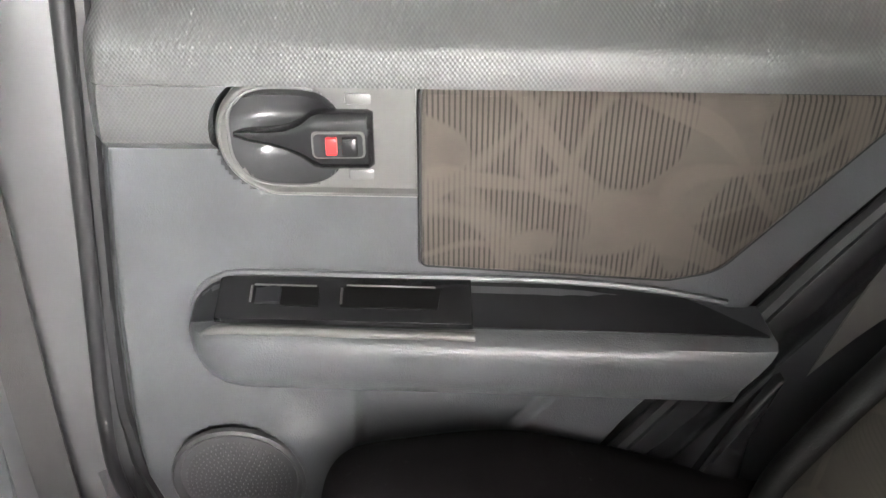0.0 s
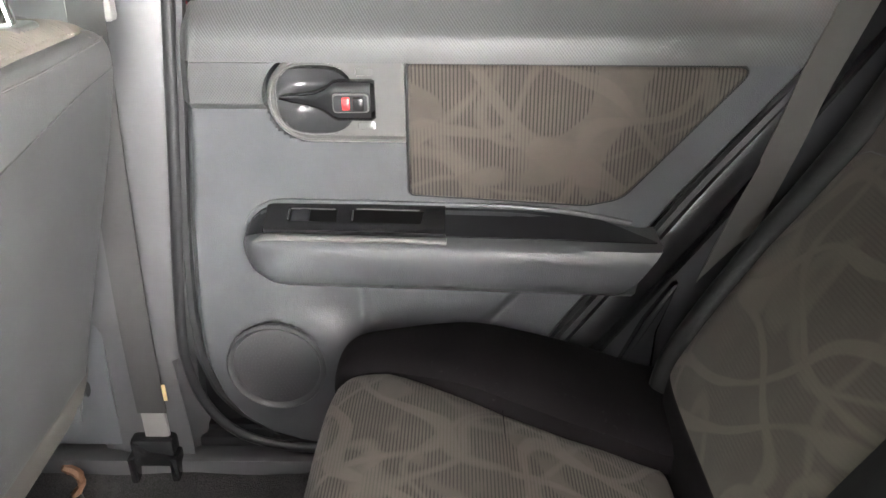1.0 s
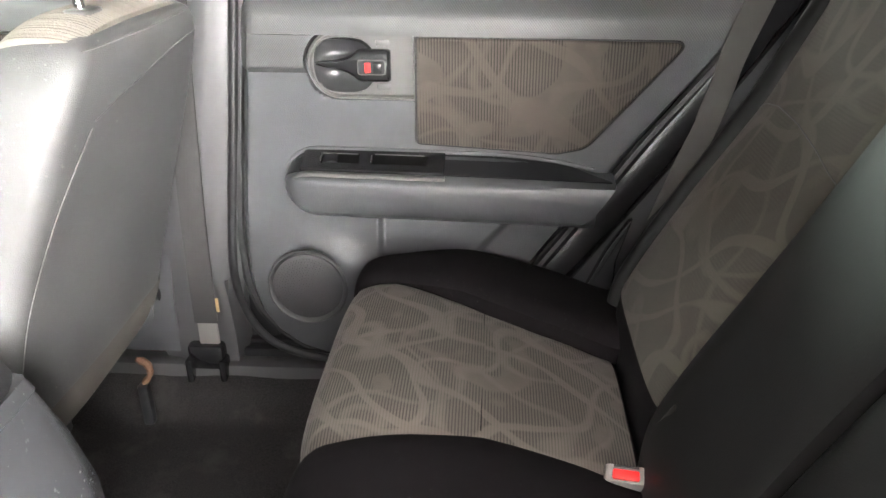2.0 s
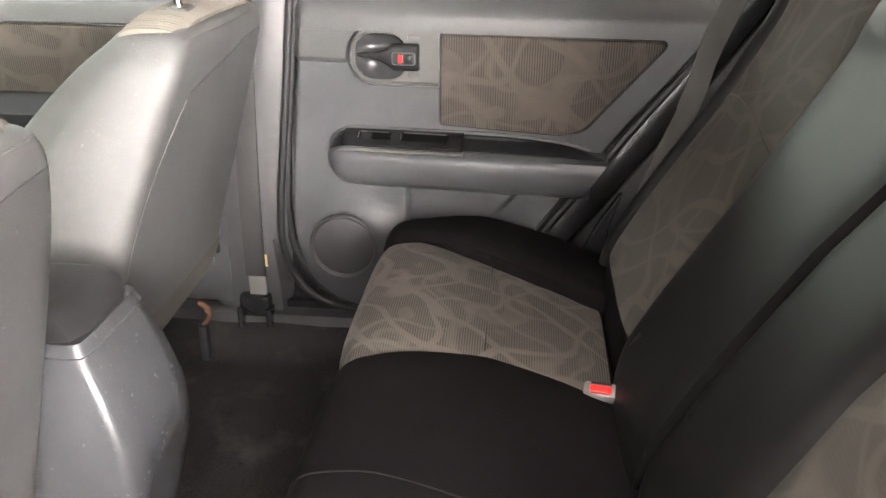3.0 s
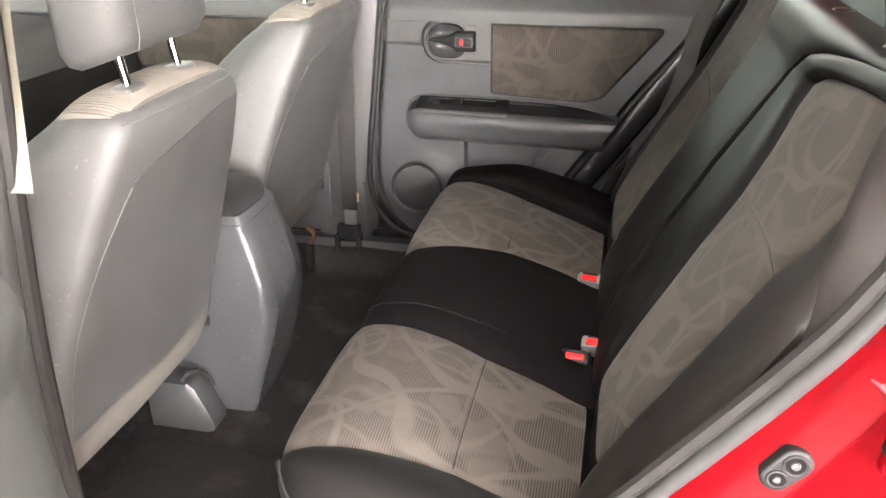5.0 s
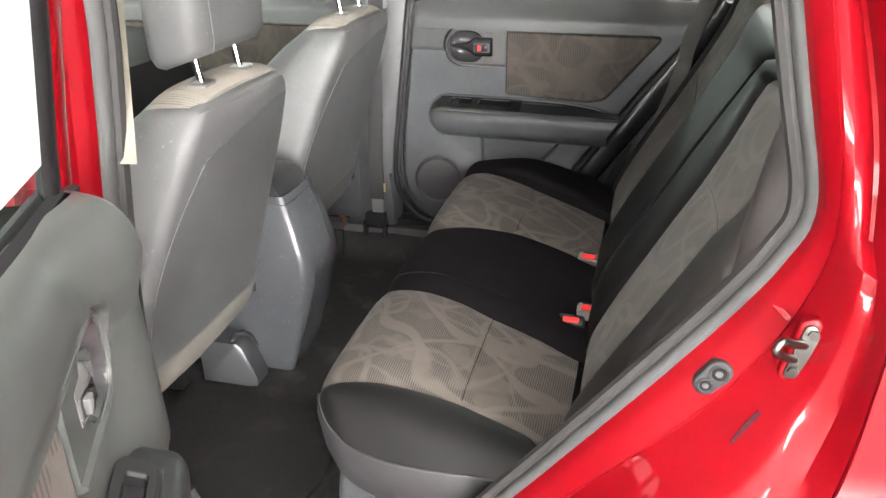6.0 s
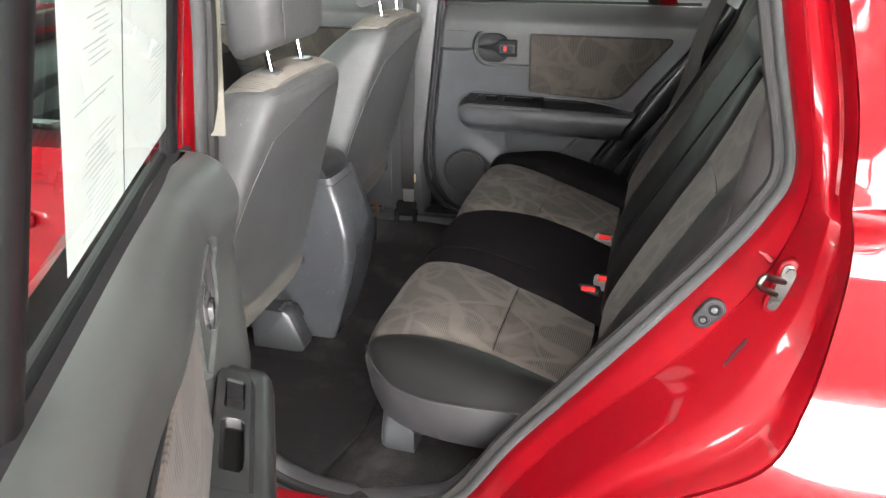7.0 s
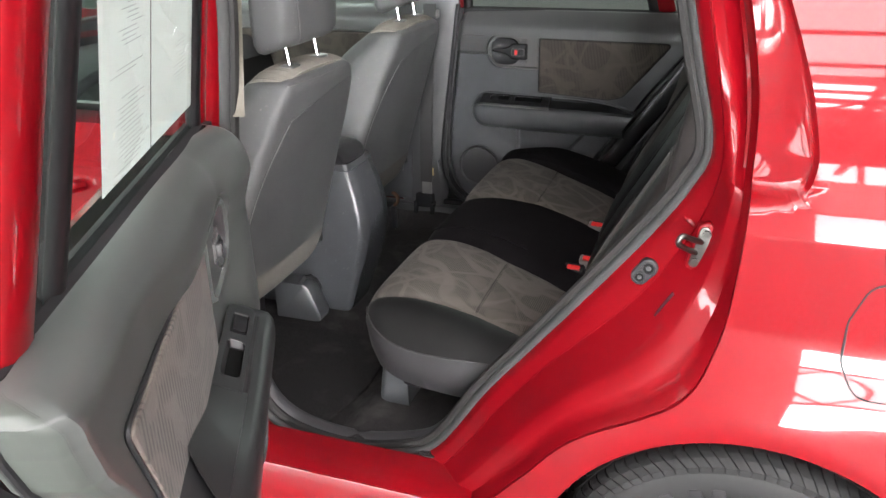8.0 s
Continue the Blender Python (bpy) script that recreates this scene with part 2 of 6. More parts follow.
BOLSTER = plain("dark_taupe_vinyl", (0.013, 0.0112, 0.0104), 0.42, grain=500, bump=0.2, var=0.12, spec=0.35)
SEALDARK = plain("dark_seal_lip", (0.013, 0.0125, 0.012), 0.7, grain=1200, bump=0.3, var=0.12, spec=0.3)
LIP = plain("bright_satin_lip", (0.11, 0.11, 0.11), 0.25, grain=1500, bump=0.0, var=0.05)
CAPTRIM = plain("smooth_grey_end_cap", (0.050, 0.056, 0.050), 0.38, bump=0.0, var=0.05)
CUP = plain("black_cup_plastic", (0.036, 0.036, 0.038), 0.26, grain=1200, bump=0.05, var=0.1)
GRILLE = plain("grille_plastic", (0.040, 0.040, 0.042), 0.5, grain=700, bump=0.3, var=0.1)
GLASS = glass_mat("window_glass")


# ---- builders ----
def part(name, bm, mat, parent=None, label="", xf=None, smooth=True, angle=40):
    """Links the bmesh, whose vertices are in the world, as one mesh object under the thing or part."""
    if xf is not None:
        bm.transform(xf)
    bmesh.ops.recalc_face_normals(bm, faces=bm.faces)
    me = bpy.data.meshes.new(name)
    for f in bm.faces:
        f.smooth = smooth
    for e in bm.edges:
        if len(e.link_faces) == 2 and e.calc_face_angle(0) > radians(angle):
            e.smooth = False
    bm.to_mesh(me)
    bm.free()
    me.materials.append(mat)
    ob = new(name, me)
    if parent is not None:
        ob.parent = parent
        if parent.type == "EMPTY":
            ob.matrix_parent_inverse = parent.matrix_basis.inverted()
    if label:
        tagged(ob, label)
    return ob


def thing(name, base, label, category, group="", kind=""):
    e = new(name)
    e.empty_display_size = 0.05
    e.matrix_basis = Matrix.Translation(base)
    return tagged(e, label, category, group, kind)


def sheet(fn, us, vs, back=None, doubles=1e-5):
    """A grid of fn(u, v); with back, a second skin offset by that vector and a rim between."""
    bm = bmesh.new()
    rows = [[bm.verts.new(fn(u, v)) for u in us] for v in vs]
    for j in range(len(vs) - 1):
        for i in range(len(us) - 1):
            bm.faces.new((rows[j][i], rows[j][i + 1], rows[j + 1][i + 1], rows[j + 1][i]))
    if back is not None:
        o = Vector(back)
        rb = [[bm.verts.new(w.co + o) for w in r] for r in rows]
        for j in range(len(vs) - 1):
            for i in range(len(us) - 1):
                bm.faces.new((rb[j][i], rb[j + 1][i], rb[j + 1][i + 1], rb[j][i + 1]))
        ring = rows[0] + [r[-1] for r in rows[1:]] + rows[-1][-2::-1] + [r[0] for r in rows[-2:0:-1]]
        ringb = rb[0] + [r[-1] for r in rb[1:]] + rb[-1][-2::-1] + [r[0] for r in rb[-2:0:-1]]
        for i in range(len(ring)):
            k = (i + 1) % len(ring)
            bm.faces.new((ring[i], ringb[i], ringb[k], ring[k]))
    if doubles:
        bmesh.ops.remove_doubles(bm, verts=bm.verts, dist=doubles)
    return bm


def loft(sections, closed=True, caps=True):
    """A skin over rings of points, each ring with the same count."""
    bm = bmesh.new()
    rows = [[bm.verts.new(p) for p in s] for s in sections]
    n = len(rows[0])
    for a, b in zip(rows, rows[1:]):
        for i in range(n if closed else n - 1):
            k = (i + 1) % n
            bm.faces.new((a[i], a[k], b[k], b[i]))
    if caps and closed:
        bm.faces.new(rows[0][::-1])
        bm.faces.new(rows[-1])
    return bm


def smooth_path(pts, n=8, closed=False):
    """A Catmull-Rom curve through the points."""
    p = [Vector(q) for q in pts]
    out = []
    m = len(p)
    for i in range(m if closed else m - 1):
        if closed:
            a, b, c, d = p[i - 1], p[i], p[(i + 1) % m], p[(i + 2) % m]
        else:
            a, b, c, d = p[max(i - 1, 0)], p[i], p[i + 1], p[min(i + 2, m - 1)]
        for k in range(n):
            t = k / n
            out.append(0.5 * (2 * b + (c - a) * t + (2 * a - 5 * b + 4 * c - d) * t * t + (3 * b - a - 3 * c + d) * t ** 3))
    if not closed:
        out.append(p[-1])
    return out


def tube(path, r, n=10, closed=False, flat=1.0, up=(0, 0, 1)):
    """A round (or, with flat, elliptic) cord along a path; r a number or one for each point."""
    p = [Vector(q) for q in path]
    m = len(p)
    secs = []
    side = None
    for i in range(m):
        d = (p[(i + 1) % m] - p[i - 1]) if closed else (p[min(i + 1, m - 1)] - p[max(i - 1, 0)])
        d.normalize()
        s = d.cross(Vector(up))
        if s.length < 1e-3:
            s = side.copy() if side else d.orthogonal()
        s.normalize()
        if side and s.dot(side) < 0:
            s = -s
        side = s
        t = s.cross(d).normalized()
        rr = r[i] if isinstance(r, (list, tuple)) else r
        secs.append([p[i] + s * (rr * math.cos(a)) + t * (rr * flat * math.sin(a)) for a in (2 * math.pi * k / n for k in range(n))])
    if closed:
        secs.append(secs[0])
        bm = loft(secs, True, False)
        bmesh.ops.remove_doubles(bm, verts=bm.verts, dist=1e-6)
        return bm
    return loft(secs)


def fillet(pts, radii, seg=6):
    """A 2D outline with its corners rounded."""
    out = []
    n = len(pts)
    for i in range(n):
        p = Vector(pts[i])
        r = radii[i] if isinstance(radii, (list, tuple)) else radii
        a, b = Vector(pts[i - 1]) - p, Vector(pts[(i + 1) % n]) - p
        la, lb = a.length, b.length
        a, b = a / la, b / lb
        if r <= 0:
            out.append(p)
            continue
        half = math.acos(max(-1, min(1, a.dot(b)))) / 2
        d = min(r / math.tan(half), la * 0.49, lb * 0.49)
        q0, q1 = p + a * d, p + b * d
        for k in range(seg + 1):
            t = k / seg
            out.append(q0 * (1 - t) ** 2 + p * 2 * t * (1 - t) + q1 * t * t)
    return out


def slab(outline, place, depth, r=0.0, seg=3, lift=None):
    """A plate from a 2D outline: place(u, v, w) gives the world point, w from 0 to depth; the far edge is rounded by r."""
    pts = [Vector(q) for q in outline]
    n = len(pts)
    area = sum(pts[i].x * pts[(i + 1) % n].y - pts[(i + 1) % n].x * pts[i].y for i in range(n))
    if area < 0:
        pts.reverse()

    def inset(d):
        res = []
        for i in range(n):
            a, b = (pts[i] - pts[i - 1]), (pts[(i + 1) % n] - pts[i])
            a, b = a.normalized() if a.length > 1e-9 else b.normalized(), b.normalized() if b.length > 1e-9 else a.normalized()
            na, nb = Vector((-a.y, a.x)), Vector((-b.y, b.x))
            k = na + nb
            k = k / max(0.5, k.length_squared / 2) if k.length > 1e-6 else na
            res.append(pts[i] + k * d)
        return res
    rings = [(0, 0.0)]
    rings += [(r * (1 - math.cos(a)), depth - r + r * math.sin(a)) for a in (math.pi / 2 * k / seg for k in range(seg + 1))] if r > 0 else [(0, depth)]
    secs = [[place(q.x, q.y, w) for q in inset(d)] for d, w in rings]
    return loft(secs)


def box(c, s, r=0.004, seg=2, taper=1.0):
    """A bevelled block of size s centred at c; its top may be narrower."""
    bm = bmesh.new()
    bmesh.ops.create_cube(bm, size=1)
    for v in bm.verts:
        k = taper if v.co.z > 0 else 1
        v.co = Vector((v.co.x * s[0] * k + c[0], v.co.y * s[1] * k + c[1], v.co.z * s[2] + c[2]))
    if r:
        bmesh.ops.bevel(bm, geom=bm.edges, offset=r, segments=seg, affect="EDGES", profile=0.5)
    return bm


def sstep(a, b, x):
    t = max(0.0, min(1.0, (x - a) / (b - a)))
    return t * t * (3 - 2 * t)


def lerp_table(table, v):
    """Values between rows (key, value), linear, held at the ends."""
    if v <= table[0][0]:
        return table[0][1]
    for (a, p), (b, q) in zip(table, table[1:]):
        if v <= b:
            return p + (q - p) * (v - a) / (b - a)
    return table[-1][1]


def frange(a, b, n):
    return [a + (b - a) * i / n for i in range(n + 1)]


def sd_round(x, z, cx, cz, hx, hz, r):
    qx, qz = abs(x - cx) - hx + r, abs(z - cz) - hz + r
    return math.hypot(max(qx, 0), max(qz, 0)) + min(max(qx, qz), 0) - r


def superell(a, p):
    c, s = math.cos(a), math.sin(a)
    return math.copysign(abs(c) ** (2 / p), c), math.copysign(abs(s) ** (2 / p), s)


# ---- the hall ----
def hall():
    part("floor", sheet(lambda u, v: (u, v, -0.034), frange(-60, 60, 12), frange(-60, 60, 12), (0, 0, -0.2)), CONCRETE)
    tagged(bpy.data.objects["floor"], "grey concrete floor of a large hall", "floor", kind="structure")
    # north, east and west walls are unseen, added dim to hold light back
    for nm, c, s in (("wall_north", (0, 14, 2.0), (40, 0.3, 4.0)), ("wall_east", (20, 0, 3.5), (0.3, 28, 7)), ("wall_west", (-20, 0, 3.5), (0.3, 28, 7)), ("wall_south", (0, -12, 5.0), (40, 0.3, 1.1))):
        tagged(part(nm, box(c, s, 0.02), DIMWALL if nm != "wall_south" else SHEET), "unseen dim grey wall closing off the hall" if nm != "wall_south" else "white sheet metal wall of the hall", "wall", kind="structure")
    # unseen glowing band with bars, added to light the rear backrests
    w = tagged(part("north_fill", box((-9, 14, 5.5), (22, 0.06, 3.0), 0.01), NORTHLIGHT), "added band of green-tinted glow that lights the backrests", "window", kind="structure")
    tagged(part("wall_north", box((11, 14, 5.5), (18, 0.3, 3.0), 0.01), DIMWALL), "unseen dim grey wall closing off the hall", "wall", kind="structure")
    for z in (4.05, 5.0, 6.0, 6.9):
        part("rail", box((-9, 14, z), (22, 0.16, 0.10), 0.01), TRUSS, w)
    # front of the hall: an open doorway with the glare of the yard, dull sheets over it, then a clear band under the eaves
    tagged(part("backdrop", box((6.0, -12.9, 1.2), (9, 0.06, 2.9), 0.01), DAYLIGHT), "glowing white panel standing in for the yard's glare", "backdrop", kind="structure")
    # second glowing panel, added to light the rear half of the far door
    tagged(part("backdrop", box((-4.6, -12.9, 1.2), (5.2, 0.06, 2.9), 0.01), DAYLIGHT), "glowing white panel standing in for the yard's glare", "backdrop", kind="structure")
    for nm, c, s in (("wall_south", (-13.7, -12, 1.25), (13.4, 0.12, 2.7)), ("wall_south", (-0.1, -12, 1.25), (4.2, 0.12, 2.7)), ("wall_south", (15.0, -12, 1.25), (10, 0.12, 2.7)), ("wall_south", (10, -12, 3.5), (16, 0.12, 1.8)), ("wall_south", (-9, -12, 3.5), (22, 0.12, 1.8)), ("wall_south", (19, -12, 3.5), (2, 0.12, 1.8))):
        tagged(part(nm, box(c, s, 0.01), DIMWALL if c[0] < 0 else BRIGHTSHEET if c[0] == 10 else DULL), "dim grey block wall beside the open front" if c[0] < 0 else "dull translucent sheet wall over the open front", "wall", kind="structure")
    for x, e in ((14.5, 11), (-12, 16)):
        tagged(part("wall_south", box((x, -12, 5.35), (e, 0.12, 1.8), 0.01), DULL), "dull translucent sheet wall under the eaves", "wall", kind="structure")
    w = tagged(part("window_2", box((2.5, -12, 5.35), (13, 0.06, 1.8), 0.01), CLEAR), "clear bright glazing under the eaves", "window", kind="structure")
    for x in frange(-19, 19, 14):
        part("mullion", box((x, -11.95, 5.35), (0.10, 0.10, 1.8), 0.01), TRUSS, w)
    tagged(part("wall_south", box((0, -12, 6.75), (40, 0.2, 0.9), 0.01), DIMWALL), "dark eaves beam of the hall", "wall", kind="structure")
    lat = thing("lattice_girder", (0, -11.8, 3.0), "dark red painted lattice girder across the open front", "girder", "lattice girders", "structure")
    for z in (2.6, 4.35):
        part("chord", box((0, -11.8, z), (40, 0.12, 0.10), 0.01), TRUSS, lat)
    for j in range(27):
        x = -20 + j * 1.5
        part("web", tube([(x, -11.8, 2.6 if j % 2 else 4.35), (x + 1.5, -11.8, 4.35 if j % 2 else 2.6)], 0.045, 6), TRUSS, lat)
    for x in (-14, -5, 2.0, 13):
        b = thing("column", (x, -12, 0), "dark red painted steel column at the open front", "column", "columns", "structure")
        part("shaft", box((x, -11.9, 3.4), (0.2, 0.2, 7.0), 0.01), TRUSS, b)
    for y, w in ((-10.95, 2.1), (-8.5, 0.4), (-6.1, 4.4), (5.6, 10.2), (12.5, 3.6)):
        tagged(part("ceiling", box((0, y, 7.2), (40, w, 0.1), 0.01), DULL if y == -6.1 else SHEET), "dull translucent roof sheet" if y == -6.1 else "white sheet metal roof of the hall", "ceiling", kind="structure")
    for x, e in ((-0.25, 7.5), (16.0, 8.0)):
        tagged(part("ceiling", box((x, -1.7, 7.2), (e, 4.4, 0.1), 0.01), SHEET), "white sheet metal roof of the hall", "ceiling", kind="structure")
    # the sheet at x -12 glows weakly so the cabin's front stays darker
    for y, w, x, e in ((-9.3, 1.2, 0, 40), (-1.7, 4.4, -12.0, 16), (-1.7, 4.4, 7.75, 8.5)):
        tagged(part("skylight", box((x, y, 7.25), (e, w, 0.05), 0.01), SKYLIGHT if x == 0 else DULL if x > 0 else DIMSHEET), "translucent white roof sheet letting daylight in", "skylight", kind="structure")
    for x in frange(-17.6, 12.4, 6):
        truss = thing("roof_truss", (x, 0, 6.9), "dark red painted steel roof truss", "truss", "roof trusses", "structure")
        part("chord", box((x, 1, 6.95), (0.12, 26, 0.14), 0.01), TRUSS, truss)
        part("chord", box((x, 1, 5.9), (0.12, 26, 0.14), 0.01), TRUSS, truss)
        for j in range(17):
            a = -12 + j * 1.5
            part("web", tube([(x, a, 5.9 if j % 2 else 6.95), (x, a + 1.5, 6.95 if j % 2 else 5.9)], 0.05, 6), TRUSS, truss)
    for y in frange(-11.2, -4.4, 6):
        p = thing("purlin", (0, y, 7.05), "thin dark red purlin under the roof sheets", "purlin", "purlins", "structure")
        part("bar", box((0, y, 7.08), (40, 0.06, 0.10), 0.005), TRUSS, p)
    for y in (-7.6, -3.5):
        b = thing("tie_beam", (0, y, 5.9), "dark red painted lattice beam under the roof", "beam", "tie beams", "structure")
        for z in (5.85, 5.15):
            part("chord", box((0, y, z), (40, 0.10, 0.10), 0.01), TRUSS, b)
        for j in range(40):
            x = -20 + j
            part("web", tube([(x, y, 5.15 if j % 2 else 5.85), (x + 1, y, 5.85 if j % 2 else 5.15)], 0.035, 6), TRUSS, b)


hall()

# ---- the far rear door, and its mirror standing open ----
HINGE = Vector((-0.335, -0.84, 0.0))
OPEN = 66.0
SWUNG = Matrix.Translation((0.024, -0.067, 0)) @ Matrix.Translation(HINGE) @ Matrix.Rotation(radians(-OPEN), 4, "Z") @ Matrix.Translation(-HINGE) @ Matrix.Diagonal((1, -1, 1, 1))
SILL_Z = 1.10
EDGE_L = [(0.375, -0.150), (0.383, -0.215), (0.40, -0.265), (0.43, -0.305), (0.47, -0.332), (0.53, -0.350), (0.62, -0.356), (0.75, -0.345), (0.90, -0.326), (1.0, -0.312), (1.12, -0.296)]
EDGE_R = [(0.375, 0.04), (0.42, 0.075), (0.58, 0.192), (0.78, 0.335), (1.015, 0.492), (1.10, 0.545), (1.12, 0.555)]


def wall_y(x, z):
    """The plane of the inner door skin."""
    return 0.722 - 0.06 * (x + 0.01)


def door_skin(x, z):
    """The inner skin with its hollows and swellings."""
    y = wall_y(x, z)
    y -= 0.010 * sstep(0.64, 0.56, z)
    # swelling round the loudspeaker
    d = math.hypot(x + 0.228, (z - 0.535))
    y -= 0.008 * sstep(0.150, 0.085, d)
    y += 0.012 * sstep(0.078, 0.070, d)
    # flat hollow of the map pocket, its rear end slanting with the door's edge
    e = max(-0.085 - x, (x - 0.172 - 0.85 * (z - 0.70)) * 0.76, z - 0.700)
    y += 0.013 * sstep(0.004, -0.006, e)
    # hollow behind the handle
    h = sd_round(x, z, -0.125, 0.963, 0.072, 0.058, 0.05)
    y += 0.05 * sstep(0.004, -0.004, h)
    # turned rim along both edges
    y += 0.02 * sstep(0.016, 0.0, x - lerp_table(EDGE_L, z))
    return y


def upper_skin(x, z):
    """The padded upper roll, which leans out to the window."""
    y = wall_y(x, z) - 0.012
    y -= 0.012 * math.sin(math.pi * max(0, min(1, (z - 0.945) / 0.155)))
    y += 0.048 * max(0, (z - 1.042) / 0.058) ** 1.7
    y += 0.02 * sstep(0.016, 0.0, x - lerp_table(EDGE_L, z))
    return y


def clamped(fn, wide=0.0):
    """The skin between the door's front and rear edges, u from 0 to 1; wide pushes the rear edge out near the sill."""
    def g(u, z):
        a, b = lerp_table(EDGE_L, z), lerp_table(EDGE_R, z) + wide * sstep(0.80, 1.02, z)
        x = a + (b - a) * u
        return (x, fn(x, z) + 0.018 * sstep(0.014, 0.0, b - x), z)
    return g


EDGE_N = EDGE_R[:4] + [(0.85, 0.385), (1.0, 0.503), (1.05, 0.526), (1.085, 0.537), (1.094, 0.531), (1.0985, 0.521), (1.10, 0.506)]


def roll_skin(x, z):
    """The open door's one-piece trim: soft roll in front, a tighter ridge towards the rear, then the shelf under the glass."""
    y = door_skin(x, z) - 0.018 * sstep(0.32, 0.05, x) * sstep(0.95, 1.03, z)
    h = 0.036 + 0.050 * sstep(0.34, 0.0, x)
    k = max(0.0, min(1.0, (z - SILL_Z + h) / h))
    return y + 0.062 * (1 - (1 - k ** 2.3) ** (1 / 2.3))


def roll_trim(u, z):
    a, b = lerp_table(EDGE_L, z), lerp_table(EDGE_N, z)
    x = a + (b - a) * u
    return (x, roll_skin(x, z) - 0.037 * sstep(-0.12, -0.31, x) * sstep(0.62, 0.74, z) + 0.012 * sstep(0.012, 0.0, b - x), z)


def rear_door(label, xf):
    base = Vector((-0.335, 0.80, 0.35))
    if xf is not None:
        base = xf @ base
    d = thing("car_door", base, label, "car door", "rear doors")

    def add(name, bm, mat, parent=d, lab="", **k):
        return part(name, bm, mat, parent, lab, xf, **k)

    wide = 0.018 if xf is None else 0.0
    levels = frange(0.375, 1.0, 128) + [1.0 + 0.10 * math.sin(math.pi / 2 * k / 48) for k in range(1, 49)]
    if xf is None:
        add("inner_panel", sheet(clamped(door_skin, wide), frange(0, 1, 170), frange(0.375, 1.012, 130)), PANEL, lab="dark grey moulded plastic inner panel")
    else:
        add("inner_panel", sheet(roll_trim, frange(0, 1, 170), levels), UPPER_PLAIN, lab="charcoal moulded plastic inner panel with a rolled top")
    # upper roll: a full band, and a tongue reaching lower beside the handle
    if xf is None:
        add("upper_trim", sheet(clamped(upper_skin, wide), frange(0, 1, 90), frange(1.014, SILL_Z, 24), (0, 0.012, 0)), UPPER, lab="fine-grained dark grey upper trim")

        def tongue(u, z):
            a = lerp_table(EDGE_L, z)
            dz = max(-1, min(1, (z - 0.963) / 0.064))
            b = -0.137 - 0.063 * math.sqrt(1 - dz * dz) - 0.002
            x = a + (b - a) * u
            return (x, upper_skin(x, z) + 1.1 * max(0, 0.956 - z), z)
        add("upper_trim", sheet(tongue, frange(0, 1, 24), frange(0.934, 1.0135, 24), (0, 0.02, 0)), UPPER)
    # bezel round the handle: a half-round end, then level up to the cloth
    ZB, HB, XB = 0.963, 0.059, -0.138

    def bezel_y(x, z):
        y = wall_y(x, z) - 0.012
        r = sd_round(x, z, XB + 0.10, ZB, 0.10 + HB, HB, HB)
        y -= 0.006 * sstep(0.0, -0.004, r) - 0.006 * sstep(-0.006, -0.010, r)
        y += 0.040 * sstep(0.001, -0.003, sd_round(x, z, -0.131, ZB, 0.053, 0.047, 0.044))
        return y

    def bezel(u, z):
        dz = max(-1, min(1, (z - ZB) / HB))
        a = XB - HB * math.sqrt(1 - dz * dz)
        x = a + (-0.0125 - a) * u
        return (x, bezel_y(x, z), z)
    add("handle_bezel", sheet(bezel, frange(0, 1, 90), [ZB + HB * math.sin(math.pi / 2 * k / 30) for k in range(-30, 31)], (0, 0.03, 0)), SATIN if xf is None else UPPER_PLAIN, lab="satin grey bezel")
    yh = wall_y(-0.1, 0.97) - (0.013 if xf is None else -0.001)
    LEVER = GLOSSY if xf is None else LIP

    def cup(a, r):
        c, q = superell(a, 2.8)
        x = -0.131 + 0.0525 * r * c
        # scooped above and below the lever, with a low ridge between
        return (x, wall_y(x, ZB) - 0.0125 + 0.026 * (1 - r ** 3) - 0.010 * math.exp(-(q * r / 0.22) ** 2) * (1 - r ** 4), ZB + 0.0465 * r * q)
    add("handle_cup", sheet(cup, frange(0, 2 * math.pi, 56), frange(0.001, 1, 14)), CUP, lab="dark scooped cup behind the lever")
    add("cup_lip", tube([cup(a, 1.02) for a in frange(0.75 * math.pi / 2, 3.25 * math.pi / 2, 47)], 0.0014, 6, up=(0, 1, 0)), LIP if xf is None else UPPER_PLAIN)
    # lever with its wide root
    secs = []
    for x, h, w, t in ((-0.181, 0.003, 0.006, 0.012), (-0.166, 0.0055, 0.009, 0.008), (-0.146, 0.0075, 0.011, 0.004), (-0.130, 0.011, 0.013, 0.001), (-0.116, 0.018, 0.013, -0.002), (-0.106, 0.0262, 0.013, -0.003), (-0.099, 0.0275, 0.013, -0.004), (-0.056, 0.0275, 0.013, -0.004), (-0.051, 0.025, 0.010, -0.002)):
        secs.append([(x, yh + t - w * superell(a, 3.4)[0], ZB + 0.001 + h * superell(a, 3.4)[1]) for a in (2 * math.pi * k / 20 for k in range(20))])
    handle = add("door_handle", loft(secs), LEVER, lab="black plastic release lever" if xf is None else "satin grey release lever")
    yl = yh - 0.018
    add("lock_frame", slab(fillet([(-0.1060, 0.950), (-0.0580, 0.950), (-0.0580, 0.976), (-0.1060, 0.976)], 0.006), lambda u, v, w: (u, yl + 0.004 - w, v), 0.004, 0.0015), SATIN, handle)
    add("lock_recess", slab(fillet([(-0.1040, 0.9520), (-0.0600, 0.9520), (-0.0600, 0.9740), (-0.1040, 0.9740)], 0.005), lambda u, v, w: (u, yl + 0.002 - w, v), 0.003, 0.0), DARK, handle)
